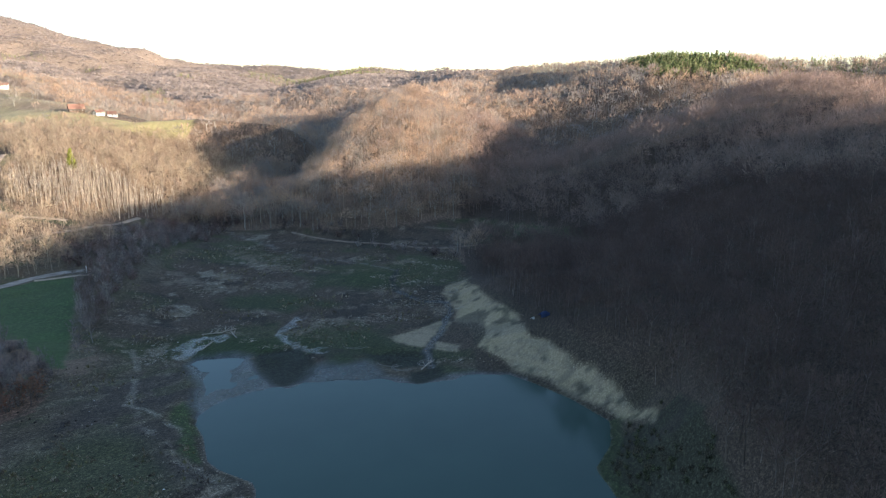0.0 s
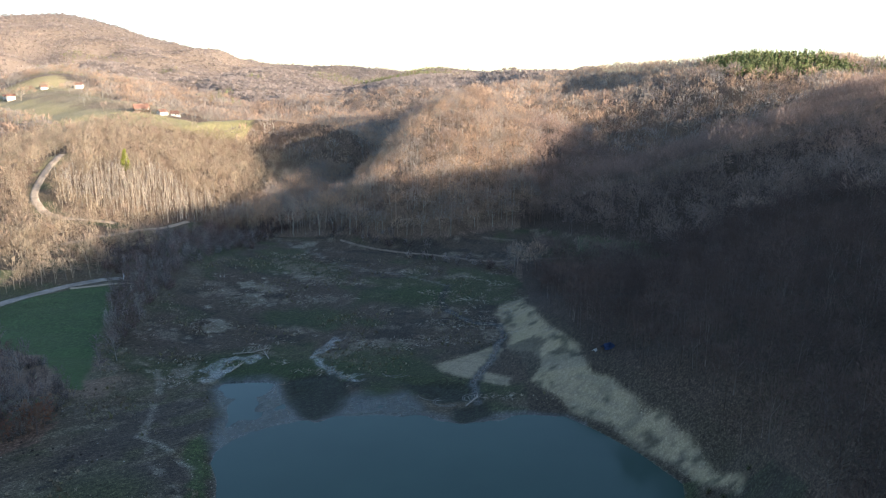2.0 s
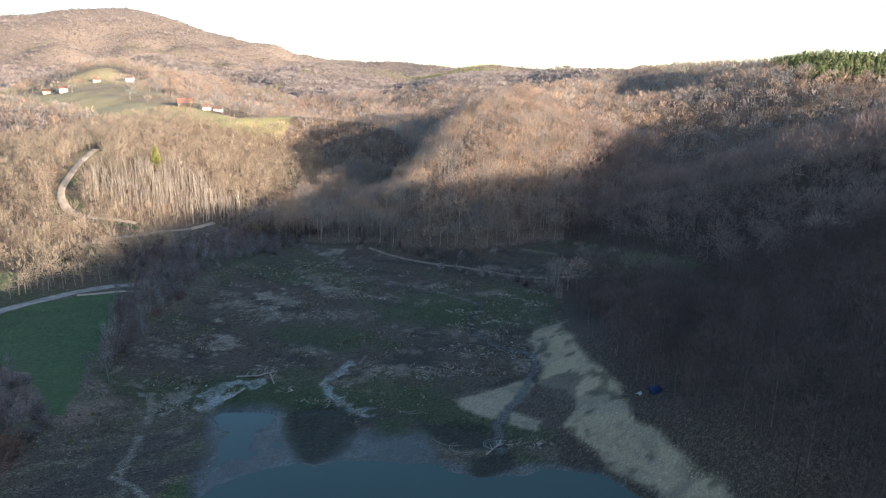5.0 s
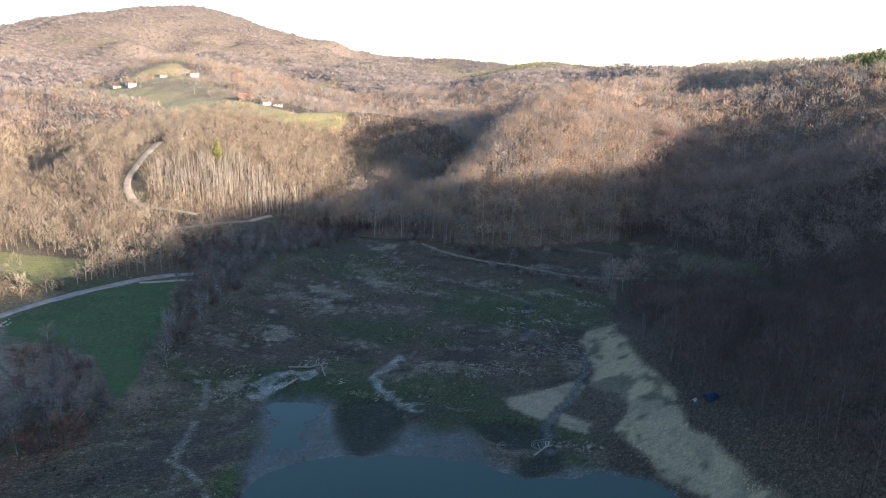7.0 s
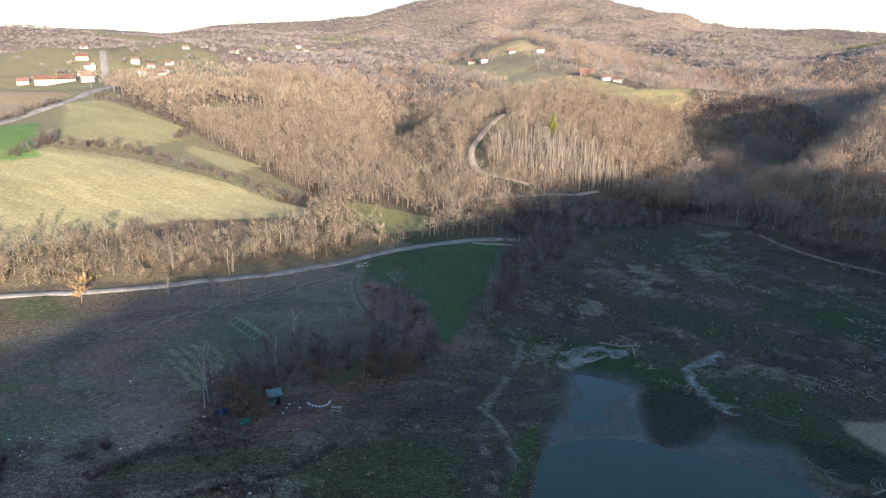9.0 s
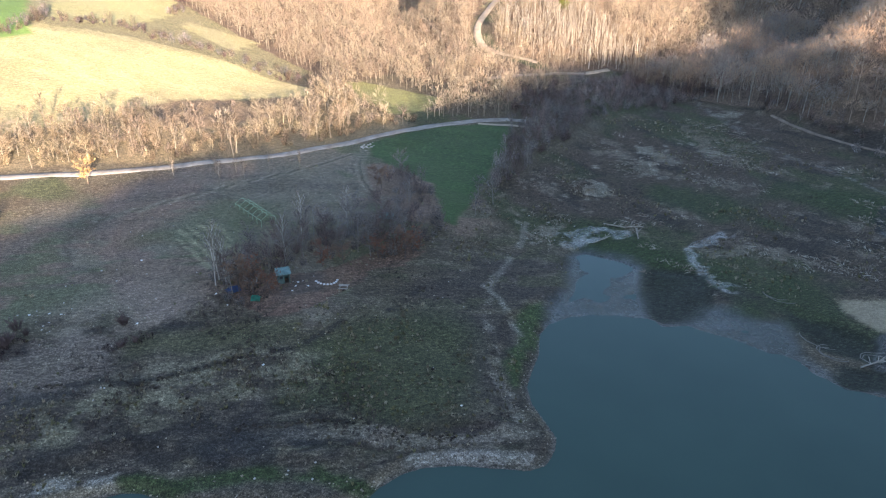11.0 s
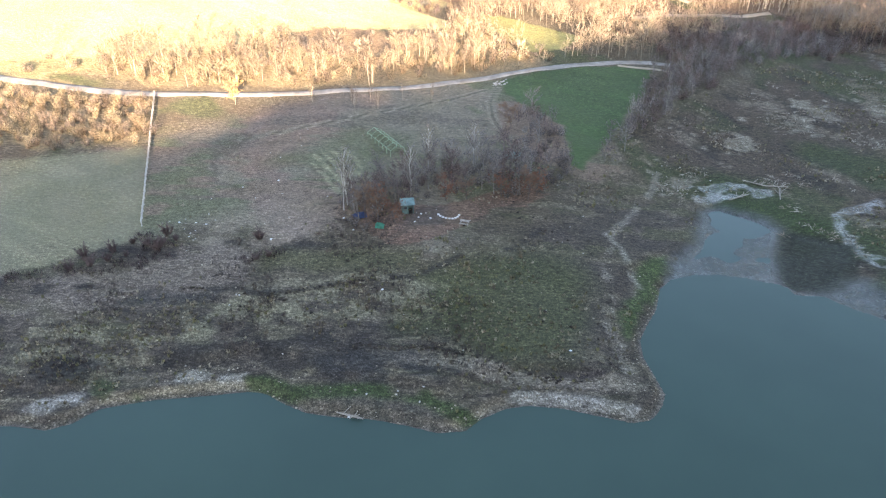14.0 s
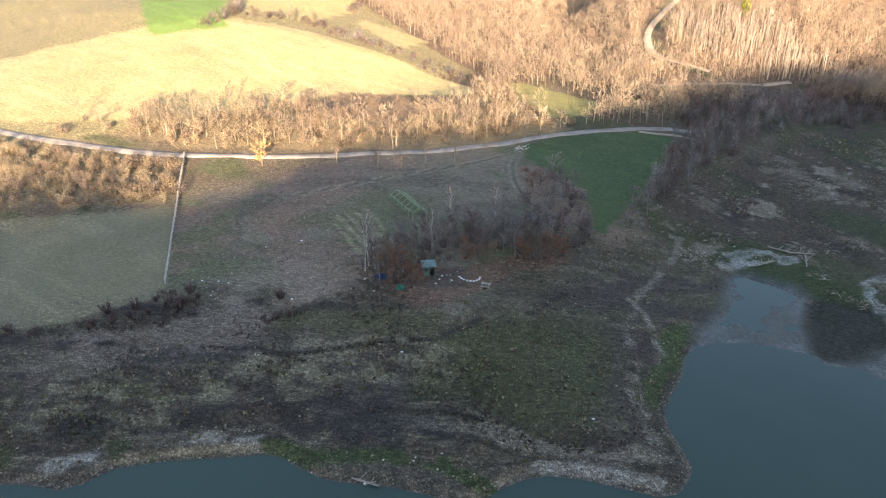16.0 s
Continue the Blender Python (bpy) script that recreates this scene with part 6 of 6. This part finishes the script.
def greenhouse_frame():
    """A bare pitched frame of green metal, with no cover left."""
    root = tagged(new("greenhouse_frame"), "bare pale green metal greenhouse frame standing in the grass", "greenhouse frame")
    n, length, half, eave, ridge = 7, 12.5, 1.7, 1.3, 2.2
    for i in range(n):
        x = -length / 2 + length * i / (n - 1)
        for y in (-half, half):
            part("post", bar_bm((x, y, -0.3), (x, y, eave), 0.055), GREEN_METAL, root)
            part("rafter", bar_bm((x, y, eave), (x, 0, ridge), 0.05), GREEN_METAL, root)
    for y, z in ((-half, eave), (half, eave), (0, ridge)):
        part("rail", bar_bm((-length / 2, y, z), (length / 2, y, z), 0.055), GREEN_METAL, root)
    return root


greenhouse_frame().matrix_world = at_ground(-119.5, 117.3, 172)


def fence(a, b):
    """A low fence of concrete posts with two rails."""
    root = tagged(new("fence"), "low pale fence of concrete posts and boards between field and meadow", "fence")
    a, b = Vector(a), Vector(b)
    n = int((b - a).length / 2.6)
    foot = Vector((a.x, a.y, float(land(a.x, a.y))))
    spots = [(p.x - foot.x, p.y - foot.y, float(land(p.x, p.y)) - foot.z) for p in (a + (b - a) * (i / n) for i in range(n + 1))]
    root.matrix_world = Matrix.Translation(foot)
    for i, (x, y, z) in enumerate(spots):
        part("post", box_bm(x - 0.09, y - 0.09, z - 0.4, x + 0.09, y + 0.09, z + 1.25, 0.02), CONCRETE, root)
        if i:
            p = spots[i - 1]
            for h in (0.35, 0.7, 1.05):
                part("rail", bar_bm((p[0], p[1], p[2] + h), (x, y, z + h), 0.075, 5), CONCRETE, root)
    return root


fence((-117.5, 62), (-179.5, 84.5))


def stone_bm(seed, size):
    bm = bmesh.new()
    bmesh.ops.create_icosphere(bm, subdivisions=2, radius=size)
    for v in bm.verts:
        v.co *= 1 + 0.35 * noise.noise(v.co / size * 1.3 + Vector((seed * 7.1, 0, 0)))
        v.co.z *= 0.6
    return bm


STONES = [part("stone", stone_bm(i, 0.5), STONE, None) for i in range(4)]
for ob in STONES:
    tagged(ob, "pale loose stone lying in the dry grass", "stone", "loose stones")
r = random.Random(5)
placed = []
for cx, cy, n, spread in ((-113, 69, 14, 2.6), (-122, 85, 14, 12), (-92, 108, 9, 3.5), (-70, 92, 9, 12), (-52, 74, 8, 4), (-74, 166, 14, 4), (-128, 100, 8, 9), (-98, 60, 10, 10), (-82, 128, 8, 8)):
    for i in range(n):
        placed.append((cx + r.gauss(0, spread), cy + r.gauss(0, spread * 0.8), r.uniform(0.14, 0.4)))
for i in range(26):
    placed.append((-134.9 + r.gauss(0, 1.0), 165 + r.gauss(0, 1.3), r.uniform(0.35, 0.75)))
for i, (x, y, k) in enumerate(placed):
    m = at_ground(x, y, r.uniform(0, 360), 0.02)
    ob = STONES[i] if i < 4 else copy_thing(STONES[i % 4], m)
    ob.matrix_world = m
    ob.scale = (k, k * r.uniform(0.7, 1.2), k)


def driftwood(seed):
    r = random.Random(seed)
    root = tagged(new("driftwood_log"), "bleached branching driftwood stranded in the mud", "driftwood", "stranded driftwood")
    part("stem", bar_bm((-2.6, 0, 0.12), (2.6, 0.3, 0.25), 0.13, 7), GREY_WOOD, root)
    for i in range(6):
        x = r.uniform(-1.5, 2.5)
        part("branch", bar_bm((x, 0.1, 0.2), (x + r.uniform(0.4, 1.4), r.uniform(-1.3, 1.3), r.uniform(0.2, 1.5)), 0.06, 5), GREY_WOOD, root)
    return root


log = driftwood(3)
log.matrix_world = at_ground(-60, 180.5, 40)
for x, y, turn in ((-62, 170, 75), (-57.5, 178.5, 120), (-63.5, 178, 10), (-58, 70.5, 30), (-4, 159, 60)):
    copy_thing(log, at_ground(x, y, turn))
post = part("marker_post", box_bm(-0.12, -0.12, -0.3, 0.12, 0.12, 2.2, 0.02), WHITE_PAINT, None)
tagged(post, "white marker post at the road bend", "post").matrix_world = at_ground(-113.5, 211.5)


# ---------------------------------------------------------------- wheel ruts in the mud at the lake head, paper and rag litter round the camp
def rut(cx, cy, radius, start, sweep):
    verts, faces, n = [], [], max(8, int(abs(sweep) / 8))
    for i in range(n + 1):
        a = radians(start + sweep * i / n)
        for k, dz in ((-0.1, -0.05), (-0.04, 0.03), (0.04, 0.03), (0.1, -0.05)):
            q = radius + k + 0.25 * noise.noise(Vector((i * 0.3, radius, cx)))
            x, y = cx + q * math.cos(a), cy + q * 0.8 * math.sin(a)
            verts.append((x, y, max(float(land(x, y)), 0.0) + 0.03 + dz))
    for i in range(n):
        faces += [(i * 4 + k, i * 4 + k + 1, i * 4 + k + 5, i * 4 + k + 4) for k in range(3)]
    return verts, faces


verts, faces = [], []
for cx, cy, radius, start, sweep in ((-10, 158.5, 2.2, 120, 210), (-9.6, 158.8, 3.0, 130, 190), (-4, 161, 2.0, 60, 250), (-3.6, 161.3, 2.8, 90, 200), (-13, 162, 3.6, 200, 120), (-24, 172, 2.6, 200, 130), (-23, 172, 3.4, 210, 120)):
    v, f = rut(cx, cy, radius, start, sweep)
    faces += [tuple(i + len(verts) for i in q) for q in f]
    verts += v
tagged(link_mesh("wheel_ruts", verts, faces, RUT_MUD, smooth=True), "curling pale wheel ruts left in the mud of the lake head", "wheel ruts", kind="stuff")


def rag_bm(seed):
    bm = bmesh.new()
    bmesh.ops.create_grid(bm, x_segments=4, y_segments=3, size=0.19)
    for v in bm.verts:
        v.co.z = 0.06 + 0.12 * noise.noise(v.co * 4 + Vector((seed, 0, 0)))
    bmesh.ops.solidify(bm, geom=bm.faces[:], thickness=0.03)
    return bm


rags = [part("rag", rag_bm(i * 3.3), WHITE_PAINT, None) for i in range(3)]
for ob in rags:
    tagged(ob, "crumpled white plastic scrap lying on the bank", "litter", "plastic scraps")
for i, (x, y) in enumerate(((-88.6, 104.6), (-87.8, 103.2), (-89.4, 105.8), (-87.2, 106.4), (-97.5, 93.5), (-112.5, 70.5), (-111, 71.8), (-114.6, 68), (-99.5, 79.5), (-75.5, 88), (-57.6, 70.8), (-47, 103), (-93, 93), (-118, 90))):
    m = at_ground(x, y, 50.0 * i)
    if i < 3:
        rags[i].matrix_world = m
    else:
        copy_thing(rags[i % 3], m)
